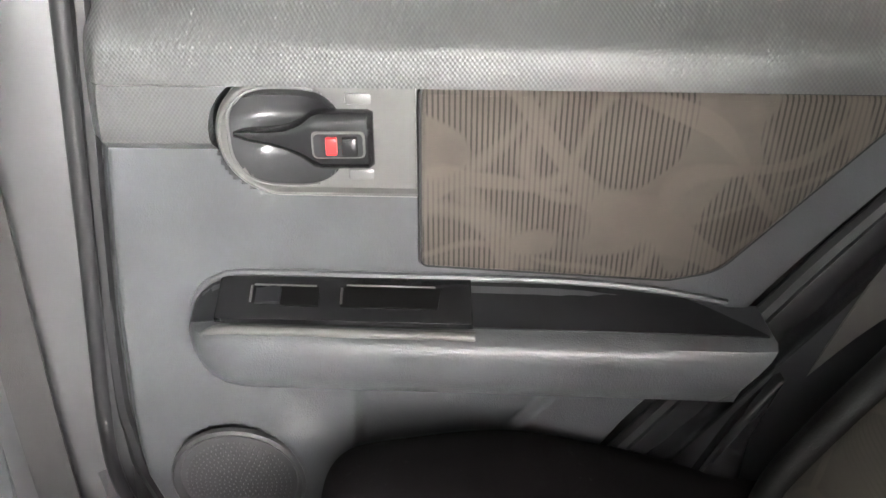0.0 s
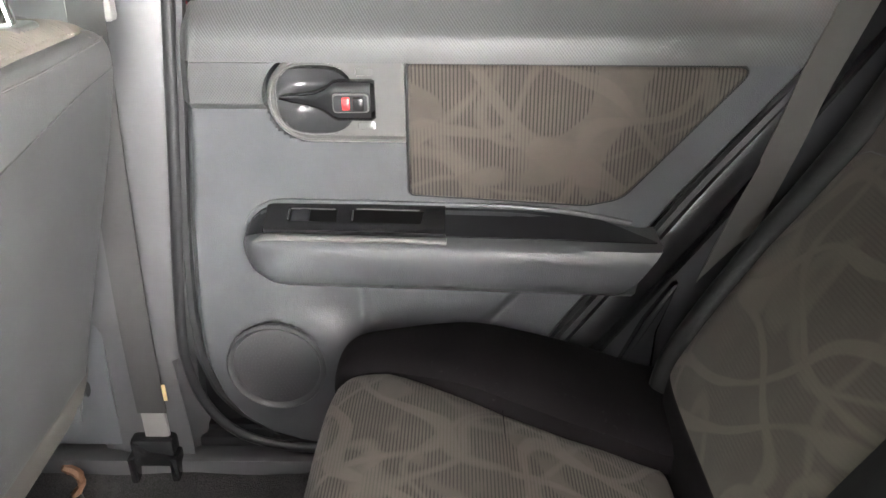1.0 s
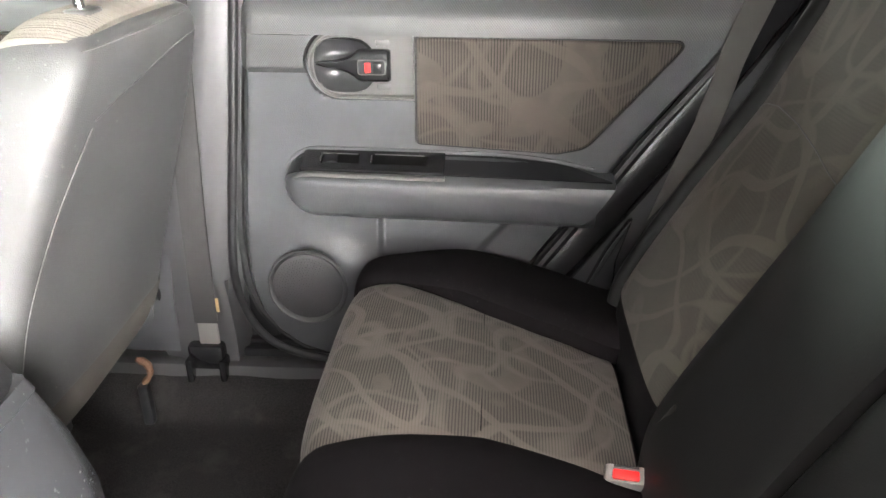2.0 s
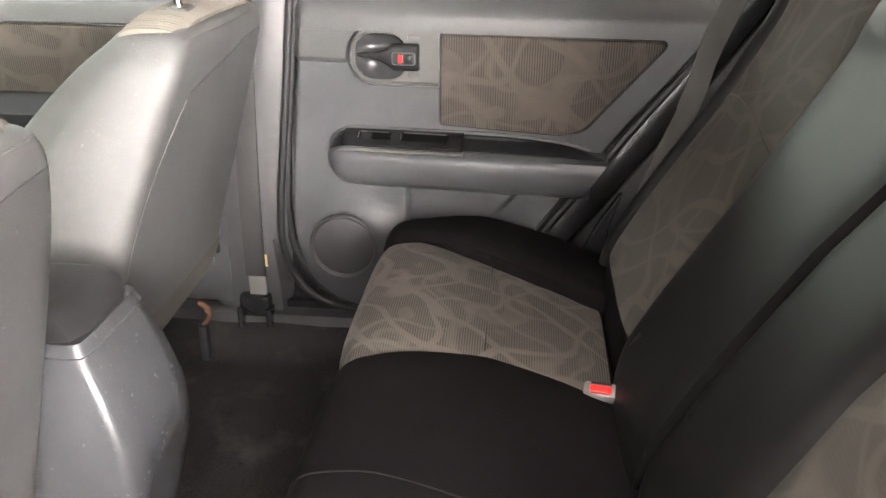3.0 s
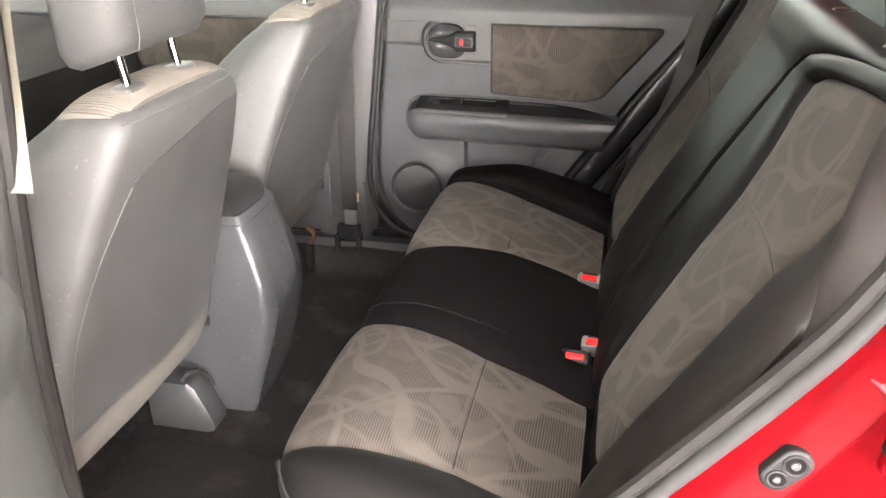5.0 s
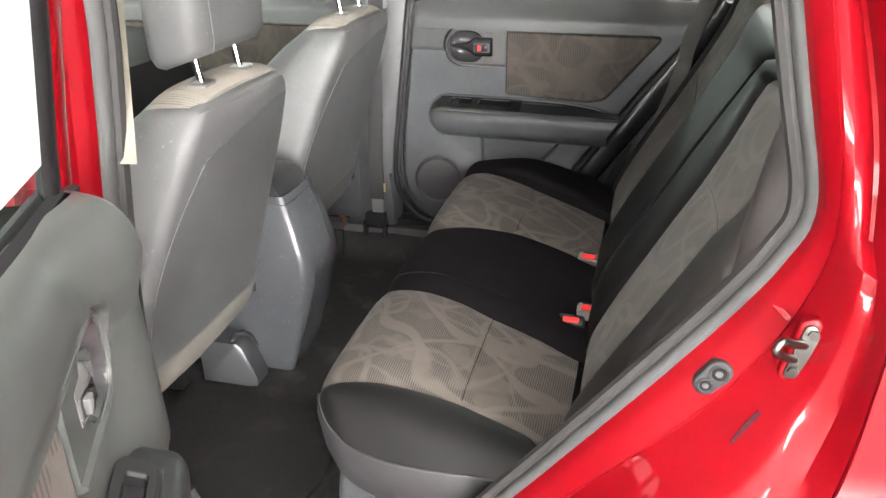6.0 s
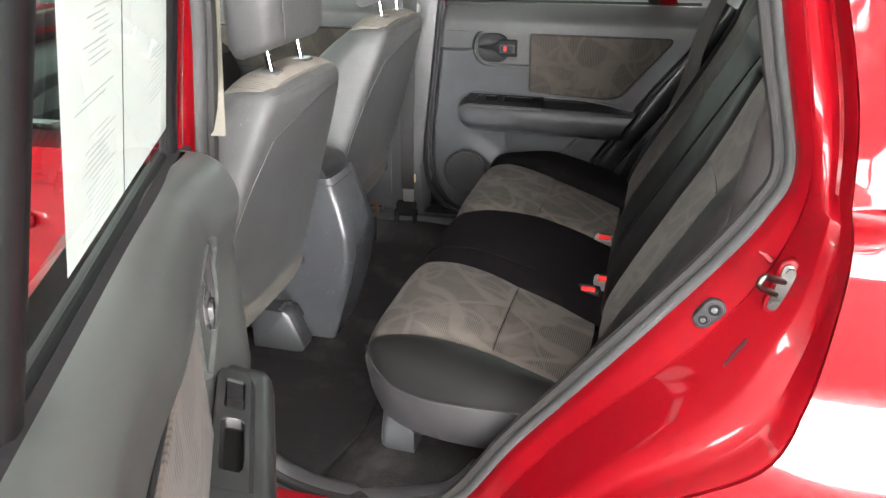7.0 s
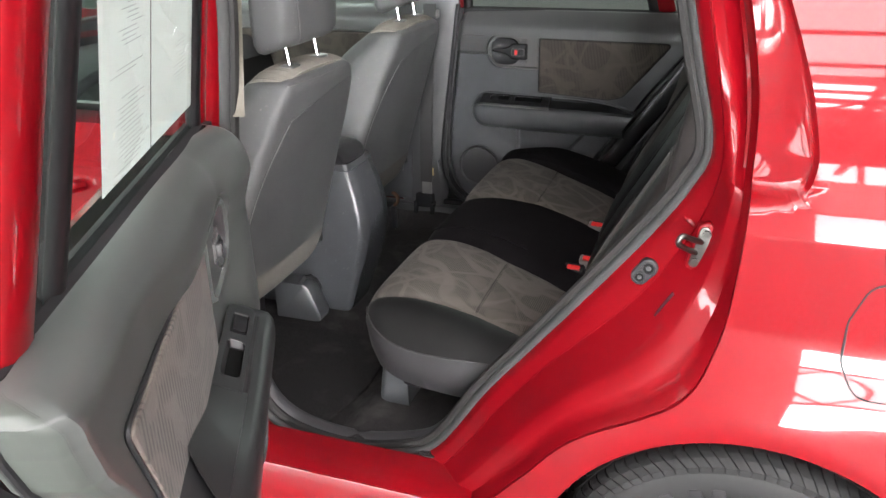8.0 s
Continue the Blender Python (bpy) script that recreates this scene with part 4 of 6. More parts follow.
for sgn in (-1, 1):
    op = smooth_path([(x - (0.03 if sgn > 0 and x < -0.18 else 0.0), 0, z) for x, z in OPENING], 6, True)
    rings = []
    for t, dy in PROFILE:
        row = []
        for a, b in zip(op, sh):
            p = a.lerp(b, t)
            k = sstep(0.25, 0.85, t)
            row.append((p.x, sgn * (0.858 * (1 - k) + panel_y(b.x, b.z) * k - dy), p.z))
        row.append(row[0])
        rings.append(row)
    if sgn < 0:
        jamb_points = [q for r in rings for q in r]
    if sgn < 0:
        bm = loft(rings, False, False)
        bmesh.ops.remove_doubles(bm, verts=bm.verts, dist=1e-5)
        part("door_jamb", bm, REDIN, body, "stepped red door jamb")
    else:
        # plain dark box added to keep the gap at the far pillar dark
        part("dark_pillar_fill", box((-0.44, 0.80, 0.68), (0.26, 0.06, 0.86), 0.01), RUBBER, body)
    if sgn < 0:
        seal = [(p.x, -0.709, p.z) for p in op]
        part("door_seal", tube(seal, [0.0112 + 0.004 * sstep(-0.15, -0.26, p[0]) * sstep(0.45, 0.7, p[2]) for p in seal], 12, True, up=(0, 1, 0)), SEAL, body, "grey flocked weather seal round the door opening")
        lip = []
        for i, p in enumerate(op):
            d = (op[(i + 1) % len(op)] - op[i - 1]).normalized()
            q = p + Vector((-d.z, 0, d.x)) * 0.017
            if (q - Vector((0.1, 0, 0.95))).length > (p - Vector((0.1, 0, 0.95))).length:
                q = p - Vector((-d.z, 0, d.x)) * 0.017
            lip.append((q.x, -0.701, q.z))
        foot = sorted((p for p in op if p.z < 0.43 and p.x > -0.345), key=lambda p: p.x)
        sweep = []
        for i, p in enumerate(foot):
            d = (foot[min(i + 1, len(foot) - 1)] - foot[max(i - 1, 0)]).normalized()
            q = Vector((-d.z, 0, d.x))
            sweep.append([(p.x + q.x * h, y, p.z + q.z * h) for y, h in ((-0.700, -0.010), (-0.699, 0.012), (-0.690, 0.021), (-0.672, 0.024), (-0.656, 0.021), (-0.648, 0.012), (-0.646, -0.020))])
        part("scuff_plate", loft(sweep), GRILLE, body, "charcoal plastic scuff plate along the sill")
        part("seal_lip", tube(lip, 0.010, 8, True, up=(0, 1, 0)), SEALDARK, body, "dark inner lip of the weather seal")
    else:
        path = smooth_path([(-0.296, 0.712, 1.12), (-0.327, 0.712, 0.871), (-0.357, 0.712, 0.637), (-0.360, 0.712, 0.54), (-0.340, 0.712, 0.465), (-0.30, 0.71, 0.415), (-0.24, 0.71, 0.388), (-0.15, 0.71, 0.378), (0.02, 0.71, 0.378)], 6)
        part("door_seal", tube([q + Vector((-0.007, 0, -0.002)) for q in path], 0.0085, 10, flat=0.8, up=(0, 1, 0)), RUBBER, body, "black weather seal round the door opening")
    if sgn > 0:
        part("shut_gap", tube([(p.x, sgn * (side_y(p.x, p.z) - 0.006), p.z) for p in sh], 0.0028, 6, True, up=(0, 1, 0)), RUBBER, body)
    if sgn > 0:
        # plain dark box added to keep the gap over the far sill dark
        part("dark_sill_fill", box((-0.10, 0.748, 0.345), (0.56, 0.03, 0.07), 0.006), RUBBER, body)
    part("sill_beam", box((-0.15, sgn * 0.785, 0.26 if sgn < 0 else 0.31), (1.0, 0.06, 0.08 if sgn < 0 else 0.16), 0.01), RUBBER, body)


def quarter(sgn):
    """Rear side panel in level rows: beside the wheel arch, then over it."""
    R, cols, rest = 0.352, 26, 30

    def left(z):
        return lerp_table(shut_right, z)

    def right(z):
        return lerp_table([(0.26, 1.46), (0.42, 1.46), (0.60, 1.50), (1.0, 1.50), (1.125, 1.48), (1.14, 0.96), (1.20, 0.88), (1.50, 0.80), (1.60, 0.74)], z)
    bm = bmesh.new()

    def vert(x, z, dy=0.0):
        return bm.verts.new((x, sgn * (panel_y(x, z) - dy), z))

    def skin(rows):
        for a, b in zip(rows, rows[1:]):
            for k in range(len(a) - 1):
                bm.faces.new((a[k], a[k + 1], b[k + 1], b[k]))
    thetas = frange(0.0, math.pi / 2, 40)
    lrows, rrows = [], []
    for th in thetas:
        z = AXLE[1] + R * math.sin(th)
        a, b = AXLE[0] - R * math.cos(th), AXLE[0] + R * math.cos(th)
        l = min(left(z), a - 0.002)
        lrows.append([vert(l + (a - l) * k / cols, z) for k in range(cols + 1)])
        if th < thetas[-1]:
            rrows.append([vert(b + (right(z) - b) * k / rest, z) for k in range(rest + 1)])
        else:
            rrows.append([lrows[-1][-1]] + [vert(b + (right(z) - b) * k / rest, z) for k in range(1, rest + 1)])
    skin(lrows)
    skin(rrows)
    # turned lip of the arch
    for side in (lrows, rrows):
        edge = [r[-1] if side is lrows else r[0] for r in side]
        lip = [bm.verts.new((AXLE[0] + (e.co.x - AXLE[0]) * 0.985, e.co.y - sgn * 0.030, AXLE[1] + (e.co.z - AXLE[1]) * 0.985)) for e in edge]
        skin([edge, lip])
    zs = sorted(set([round(q, 4) for q in frange(0.66, 1.60, 118)] + [0.985]))
    rows = [lrows[-1] + rrows[-1][1:]]
    for z in zs:
        l, r = left(z), right(z)
        m = l + (min(AXLE[0], 0.5 * (l + r)) - l) * 1.0
        m = max(m, min(l + 0.11, 0.5 * (l + r)))
        k0 = sstep(0.652, 0.80, z)
        m = AXLE[0] + (m - AXLE[0]) * k0
        kl = sstep(1.022, 1.05, z)
        m += (lerp_table(LAND, z) - m) * kl
        rows.append([vert(l + (m - l) * k / cols, z) for k in range(cols + 1)] + [vert(m + (r - m) * k / rest, z) for k in range(1, rest + 1)])
    skin(rows)
    return bm


for sgn in (-1, 1):
    part("quarter_panel", quarter(sgn), RED, body, "glossy red rear quarter panel with a flared wheel arch", angle=50)
    # sill under the doors
    part("rocker", loft([[(x, sgn * y, z) for y, z in ((0.80, 0.36), (0.845, 0.345), (0.862, 0.30), (0.858, 0.24), (0.83, 0.19), (0.74, 0.18), (0.74, 0.36))] for x in frange(-1.55, 0.34, 8)]), RED, body)
    low = [p for p in sh if p.z < 0.62 and p.x < 0.42 and not (p.x < -0.30 and p.z > 0.40)]
    low.sort(key=lambda p: p.x)
    part("sill_side", loft([[(p.x, sgn * side_y(p.x, p.z), p.z) for p in low], [(p.x, sgn * (side_y(p.x, 0.5 * (p.z + 0.30)) + 0.002), 0.5 * (p.z + 0.30)) for p in low], [(p.x, sgn * side_y(p.x, 0.24), 0.24) for p in low]], False, False), RED, body)
    # wheel housing
    secs = []
    for y in (0.845, 0.55):
        secs.append([(AXLE[0] + 0.352 * math.cos(a), sgn * y, AXLE[1] + 0.352 * math.sin(a)) for a in frange(-0.3, math.pi + 0.3, 24)])
    part("wheel_housing", loft(secs, False, False), RUBBER, body)
    part("front_wing", sheet(lambda x, z: (x, sgn * (side_y(0, z) - 0.1 * max(0, (-2.2 - x) / 0.5) ** 2), z), frange(-2.7, -1.52, 12), frange(0.30, 1.05, 8), (0, -0.01 * sgn, 0)), RED, body)
part("roof", loft([[(x, y, z + 0.0) for y, z in ((-0.70, 1.575), (-0.66, 1.615), (-0.4, 1.64), (0, 1.648), (0.4, 1.64), (0.66, 1.615), (0.70, 1.575), (0.60, 1.585), (0.0, 1.60), (-0.60, 1.585))] for x in (-1.0, -0.4, 0.4, 1.35)]), RED, body)
part("headliner", sheet(lambda x, y: (x, y, 1.575 - 0.02 * (y / 0.66) ** 2), frange(-1.0, 1.35, 6), frange(-0.66, 0.66, 6), (0, 0, 0.006)), LINER, body)
part("tailgate", sheet(lambda y, z: (1.50, y, z), frange(-0.78, 0.78, 6), frange(0.35, 1.08, 8), (0.02, 0, 0)), RED, body)
part("bonnet", sheet(lambda x, y: (x, y, 1.06 + 0.10 * (x + 1.5) * 1.2 - 0.03 * (y / 0.7) ** 2), frange(-2.65, -1.5, 8), frange(-0.76, 0.76, 6), (0, 0, -0.02)), RED, body)
part("front_fascia", sheet(lambda y, z: (-2.66 - 0.05 * (1 - (y / 0.80) ** 2), y, z), frange(-0.78, 0.78, 10), frange(0.18, 0.93, 8), (0.03, 0, 0)), RED, body)
part("rear_bumper", sheet(lambda y, z: (1.53 + 0.03 * (1 - (y / 0.85) ** 2), y, z), frange(-0.80, 0.80, 10), frange(0.18, 0.52, 6), (-0.03, 0, 0)), RED, body)
part("underbody", box((-0.6, 0, 0.22), (4.0, 1.5, 0.10), 0.02), RUBBER, body)
part("bulkhead", box((-1.75, 0, 0.66), (0.05, 1.5, 0.8), 0.01), RUBBER, body)
for sgn in (-1, 1):
    part("windscreen_pillar", tube([(-1.55, sgn * 0.76, 1.07), (-1.05, sgn * 0.68, 1.56)], 0.04, 8), RED, body)
    part("rear_pillar", tube([(1.42, sgn * 0.74, 1.06), (1.34, sgn * 0.66, 1.58)], 0.06, 8), RED, body)
for sgn in (-1, 1):
    q = part("quarter_window", sheet(lambda u, v: (0.87 - 0.08 * v + u * (0.58 - 0.02 * v), sgn * (0.845 - 0.13 * v), 1.12 + 0.46 * v), frange(0, 1, 4), frange(0, 1, 4), (0, -0.004 * sgn, 0)), GLASS, body)
    q.visible_shadow = False
rw = part("rear_window", sheet(lambda u, v: (1.50 - 0.10 * v, (u - 0.5) * (1.42 - 0.14 * v), 1.08 + 0.48 * v), frange(0, 1, 4), frange(0, 1, 4), (-0.004, 0, 0)), GLASS, body)
rw.visible_shadow = False
ws = part("windscreen", sheet(lambda u, v: (-1.52 + 0.46 * v, (u - 0.5) * (1.5 - 0.16 * v), 1.08 + 0.50 * v), frange(0, 1, 6), frange(0, 1, 4), (0.005, 0, 0)), GLASS, body)
ws.visible_shadow = False
# fuel flap: a rounded plate in its own shut gap
fo = fillet([(0.838, 0.752), (0.815, 0.80), (0.815, 0.865), (0.838, 0.930), (1.00, 0.930), (1.00, 0.752)], 0.035, 10)


def flap_skin(u, v):
    """Rows across the flap, following the body."""
    z = 0.752 + 0.178 * v
    zs_ = sorted((p.y, p.x) for p in fo if p.x < 0.9)
    a = lerp_table(zs_, z)
    x = a + (1.00 - a) * u
    return (x, -side_y(x, z) - 0.0012, z)


part("fuel_flap", sheet(flap_skin, frange(0, 1, 16), frange(0, 1, 24), (0, 0.003, 0)), RED, body, "red fuel filler flap")
part("fuel_flap_gap", tube([(p.x, -side_y(p.x, p.y) + 0.0004, p.y) for p in fo], 0.0019, 6, True, up=(0, 1, 0)), RUBBER, body)

# cabin floor
def floor_z(x, y):
    z = 0.285 + 0.045 * sstep(-0.19, -0.11, x) + 0.035 * sstep(0.0, 0.12, x)
    z += (0.06 if y > 0 else 0.0) * sstep(0.60, 0.70, abs(y))
    z += 0.004 * noise.noise(Vector((x * 9, y * 9, 0)))
    return z


part("floor_carpet", sheet(lambda x, y: (x, y, floor_z(x, y)), frange(-1.7, 0.75, 70), frange(-0.74, 0.74, 50), (0, 0, -0.02)), CARPET, body, "worn dark grey cabin carpet")
for sgn in (-1, 1):
    if sgn > 0:
        lift = 0.058
        part("sill_plate", loft([[(x, sgn * (0.705 + p), z + lift) for p, z in ((-0.070 + 0.8 * lift, 0.262), (-0.062 + 0.8 * lift, 0.288), (-0.040 + 0.5 * lift, 0.304), (0.0, 0.308), (0.040, 0.302), (0.075, 0.290), (0.075, 0.262))] for x in frange(-1.55, 0.10, 18)]), PILLAR, body, "dark grey plastic scuff plate")
    # centre pillar: lower grey trim, upper beige trim
    lower = []
    for z in frange(0.36, 1.065 if sgn < 0 else 1.20, 14):
        k = sstep(0.60, 0.40, z)
        f = 0.050 * sstep(1.06, 0.80, z)
        e = lerp_table([(0.36, -0.03), (0.45, -0.03), (0.62, -0.016), (0.9, 0.012), (1.1, 0.03)], z) + (0.03 if sgn < 0 else 0.0)
        if sgn > 0:
            ring = ((-0.56, 0.76), (-0.535, 0.735 - 0.01 * k), (-0.47, 0.725 - 0.02 * k), (-0.400 + 0.02 * k, 0.728 - 0.02 * k), (-0.366 + e, 0.735 - 0.02 * k), (-0.340 + e, 0.745), (-0.335 + e, 0.81), (-0.45, 0.80), (-0.55, 0.80))
        else:
            ring = ((-0.56, 0.73), (-0.535, 0.70), (-0.47, 0.685), (-0.42, 0.682), (-0.340 - f, 0.686), (-0.306 - f, 0.694), (-0.298 - f, 0.706), (-0.45, 0.74), (-0.55, 0.74))
        lower.append([(x, sgn * y, z) for x, y in ring])
    part("pillar_trim", loft(lower), PILLAR, body, "grey plastic centre pillar trim")
    upper = []
    for z in frange(1.06 if sgn < 0 else 1.195, 1.56, 6):
        o = 0.16 * (z - 1.08)
        upper.append([(x, sgn * (y - o), z) for x, y in (((-0.50, 0.70), (-0.47, 0.67), (-0.34, 0.662), (-0.296, 0.670), (-0.284, 0.688), (-0.50, 0.72)) if sgn > 0 else ((-0.50, 0.71), (-0.47, 0.685), (-0.330, 0.680), (-0.283, 0.690), (-0.270, 0.704), (-0.50, 0.73)))])
    part("pillar_trim", loft(upper), BEIGE, body, "beige upper centre pillar trim")
    # panel behind the door opening beside the rear seat
    rear = []
    for z in frange(0.36, 1.10, 14):
        if sgn > 0:
            x = lerp_table(EDGE_R, z)
            ring = ((x - 0.03, 0.752), (x + 0.012, 0.722), (x + 0.06, 0.705), (x + 0.12, 0.695), (x + 0.20, 0.685), (x + 0.45, 0.67), (x + 0.45, 0.75))
        else:
            x = lerp_table([(0.36, 0.10), (0.535, 0.223), (0.793, 0.424), (0.98, 0.563), (1.06, 0.598), (1.12, 0.60)], z)
            ring = ((x + 0.004, 0.715), (x + 0.010, 0.698), (x + 0.05, 0.690), (x + 0.10, 0.682), (x + 0.18, 0.67), (x + 0.40, 0.66), (x + 0.40, 0.72))
        rear.append([(a, sgn * b, z) for a, b in ring])
    part("rear_quarter_trim", loft(rear), DARK if sgn > 0 else TRIMDARK, body, "dark plastic trim beside the rear seat")
seal = [(lerp_table(EDGE_R, z) + 0.046, 0.706, z) for z in frange(0.42, 1.10, 12)]
part("trim_seal", tube(seal, 0.036, 14, flat=0.5, up=(0, 1, 0)), GLOSSY, body, "smooth black trim along the door opening")
strip = [(0.268, 0.50), (0.282, 0.53), (0.330, 0.639), (0.366, 0.697), (0.372, 0.700), (0.350, 0.62), (0.347, 0.50)]
part("trim_strip", slab(strip, lambda u, v, w: (u, 0.698 - w, v), 0.016, 0.004), GLOSSY, body)

# striker, bump stop and worn label on the jamb
def jamb_plate(pts, depth, r, lift=0.0, flat=True):
    """A piece lying on the jamb, level or bent along it."""
    xc, zc = sum(p[0] for p in pts) / len(pts), sum(p[1] for p in pts) / len(pts)
    y = jamb_y(xc, zc)
    return slab(pts, lambda u, v, w: (u, (y if flat else jamb_y(u, v)) - lift - w, v), depth, r)


ys = min(jamb_y(x, z) for x, z in ((0.59, 0.90), (0.612, 0.94), (0.60, 0.955))) + 0.004
part("striker_seat", slab(fillet([(0.576, 0.888), (0.596, 0.880), (0.618, 0.910), (0.624, 0.942), (0.612, 0.970), (0.592, 0.962)], 0.012), lambda u, v, w: (u, ys + 0.012 - w, v), 0.012, 0.004), REDIN, body)
part("striker_plate", slab(fillet([(0.582, 0.892), (0.594, 0.889), (0.610, 0.912), (0.616, 0.940), (0.609, 0.961), (0.597, 0.960)], 0.008), lambda u, v, w: (u, ys - w, v), 0.003, 0.001), STEEL, body, "bright plated striker plate")
loop = smooth_path([(0.592, ys, 0.915), (0.580, ys - 0.017, 0.926), (0.569, ys - 0.029, 0.936), (0.565, ys - 0.033, 0.944), (0.571, ys - 0.029, 0.952), (0.585, ys - 0.017, 0.944), (0.600, ys, 0.934)], 5)
part("striker_loop", tube(loop, 0.0048, 10), STEEL, body, "bright steel striker loop")
for c in ((0.592, 0.901), (0.606, 0.950)):
    part("bolt", tube([(c[0], ys - 0.003, c[1]), (c[0], ys - 0.0075, c[1])], 0.0065, 6, up=(0, 0, 1)), STEEL, body)
yb = jamb_y(0.513, 0.855)
SOCKETS = (((0.506, 0.845), 0.0090), ((0.520, 0.863), 0.0108))
oval = [(0.506 + 0.0150 * math.cos(a), 0.845 + 0.0150 * math.sin(a)) for a in frange(2.48, 5.62, 12)] + [(0.520 + 0.0165 * math.cos(a), 0.863 + 0.0165 * math.sin(a)) for a in frange(-0.66, 2.48, 12)]
part("bump_stop", slab([Vector(p) for p in oval], lambda u, v, w: (u, yb + 0.006 - w, v), 0.012, 0.003), RUBBER, body, "dark rubber bump stop with two sockets")
for (cx, cz), r in SOCKETS:
    ringp = [(cx + r * math.cos(a), yb - 0.0062, cz + r * math.sin(a)) for a in (2 * math.pi * k / 24 for k in range(24))]
    part("socket_rim", tube(ringp, 0.0017, 8, True, up=(0, 1, 0)), RUBBER, body)
    # flat black disc for the shade inside the socket
    part("socket", tube([(cx, yb - 0.0050, cz), (cx, yb - 0.0066, cz)], r * 0.86, 18), BLACK, body)
    part("stud", tube([(cx, yb - 0.0066, cz), (cx, yb - 0.0085, cz), (cx, yb - 0.0092, cz)], [r * 0.42, r * 0.38, r * 0.18], 12), GRILLE, body)
slot = fillet([(0.566, 0.957), (0.570, 0.963), (0.588, 0.951), (0.584, 0.945)], 0.003)
part("jamb_slot", jamb_plate(slot, 0.0022, 0.001, 0.0, False), REDIN, body)
part("label", jamb_plate([(0.538, 0.7985), (0.5405, 0.797), (0.554, 0.8175), (0.567, 0.8385), (0.564, 0.842), (0.5505, 0.820)], 0.001, 0, 0.0012, False), plain("worn_label_ink", (0.022, 0.006, 0.008), 0.7, var=0.4, spec=0.05), body, "worn dark strip of a label")

# ---- rear wheel ----
def wheel(x, y, sgn):
    w = thing("wheel", (x, y, -0.034), "black road tyre on a dusty alloy rim", "wheel", "wheels")
    prof = [(0.205, -0.085), (0.225, -0.100), (0.262, -0.106), (0.292, -0.100), (0.306, -0.088), (0.3125, -0.070), (0.315, -0.03), (0.3155, 0.0), (0.315, 0.03), (0.3125, 0.070), (0.306, 0.088), (0.292, 0.100), (0.262, 0.106), (0.225, 0.100), (0.205, 0.085)]
    secs = [[(x + r * math.cos(a), y + q, WHEEL_Z + r * math.sin(a)) for r, q in prof] for a in (2 * math.pi * k / 72 for k in range(72))]
    secs.append(secs[0])
    bm = loft(secs, False, False)
    bmesh.ops.remove_doubles(bm, verts=bm.verts, dist=1e-5)
    tyre = part("tyre", bm, TYRE, w)
    # tread blocks
    bm = bmesh.new()
    zc = WHEEL_Z
    def crown(q):
        return lerp_table([(-0.104, 0.292), (-0.097, 0.3015), (-0.085, 0.3085), (-0.07, 0.3125), (0.0, 0.3155), (0.07, 0.3125), (0.085, 0.3085), (0.097, 0.3015), (0.104, 0.292)], q)

    def bar(q0, q1, t0, t1, sweep, lift):
        """One curved block between two lines across the tread."""
        for k in range(4):
            a, b = q0 + (q1 - q0) * k / 4, q0 + (q1 - q0) * (k + 1) / 4
            vs = []
            for up in (-0.004, lift):
                for q, t in ((a, t0), (b, t0), (b, t1), (a, t1)):
                    s = (q - q0) / (q1 - q0)
                    tt = t + sweep * (s + 0.35 * math.sin(math.pi * s))
                    r = crown(q) + up
                    vs.append(bm.verts.new((x + r * math.cos(tt), y + q, zc + r * math.sin(tt))))
            for f in ((4, 5, 6, 7), (0, 1, 5, 4), (2, 3, 7, 6), (1, 2, 6, 5), (3, 0, 4, 7)):
                bm.faces.new([vs[i] for i in f])
    m = 46
    for k in range(m):
        if not 0.0 < k / m < 0.56:
            continue
        g = 2 * math.pi / m
        t0 = k * g
        for s in (-1, 1):
            # shoulder blocks split by a thin cut, then the swept blocks of the middle rows
            bar(s * 0.1035, s * 0.060, t0 + 0.03 * g, t0 + 0.47 * g, 0.55 * g, 0.0085)
            bar(s * 0.1035, s * 0.060, t0 + 0.53 * g, t0 + 0.96 * g, 0.55 * g, 0.0085)
            bar(s * 0.055, s * 0.020, t0 + 0.05 * g, t0 + 0.93 * g, 1.1 * g, 0.0085)
        bar(-0.015, 0.015, t0, t0 + 1.0 * g, 0.0, 0.0085)
    tagged(part("tread_blocks", bm, TYRE, tyre, smooth=False), kind="stuff")
    # raised shapes on the side wall in place of the maker's marks
    for a in (1.15, 1.30, 1.45, 1.75, 1.90, 2.1):
        pts = []
        for r, t in ((0.235, a - 0.045), (0.235, a + 0.045), (0.258, a + 0.042), (0.258, a - 0.042)):
            pts.append((r * math.cos(t), r * math.sin(t)))
        part("sidewall_mark", slab(fillet(pts, 0.004), lambda u, v, q: (x + u, y + sgn * (0.1035 + q), zc + v), 0.003, 0.001), RUBBER, tyre)
    rp = [(0.06, 0.055), (0.12, 0.06), (0.17, 0.070), (0.198, 0.088), (0.210, 0.094), (0.212, 0.080), (0.20, 0.0), (0.06, 0.0)]
    secs = [[(x + r * math.cos(a), y + sgn * q, zc + r * math.sin(a)) for r, q in rp] for a in (2 * math.pi * k / 48 for k in range(48))]
    secs.append(secs[0])
    bm = loft(secs, False, False)
    bmesh.ops.remove_doubles(bm, verts=bm.verts, dist=1e-5)
    part("rim", bm, ALLOY, w)
    return w


for sgn in (-1, 1):
    wheel(0.72, 0.772 * sgn, sgn)
    wheel(-1.88, 0.772 * sgn, sgn)

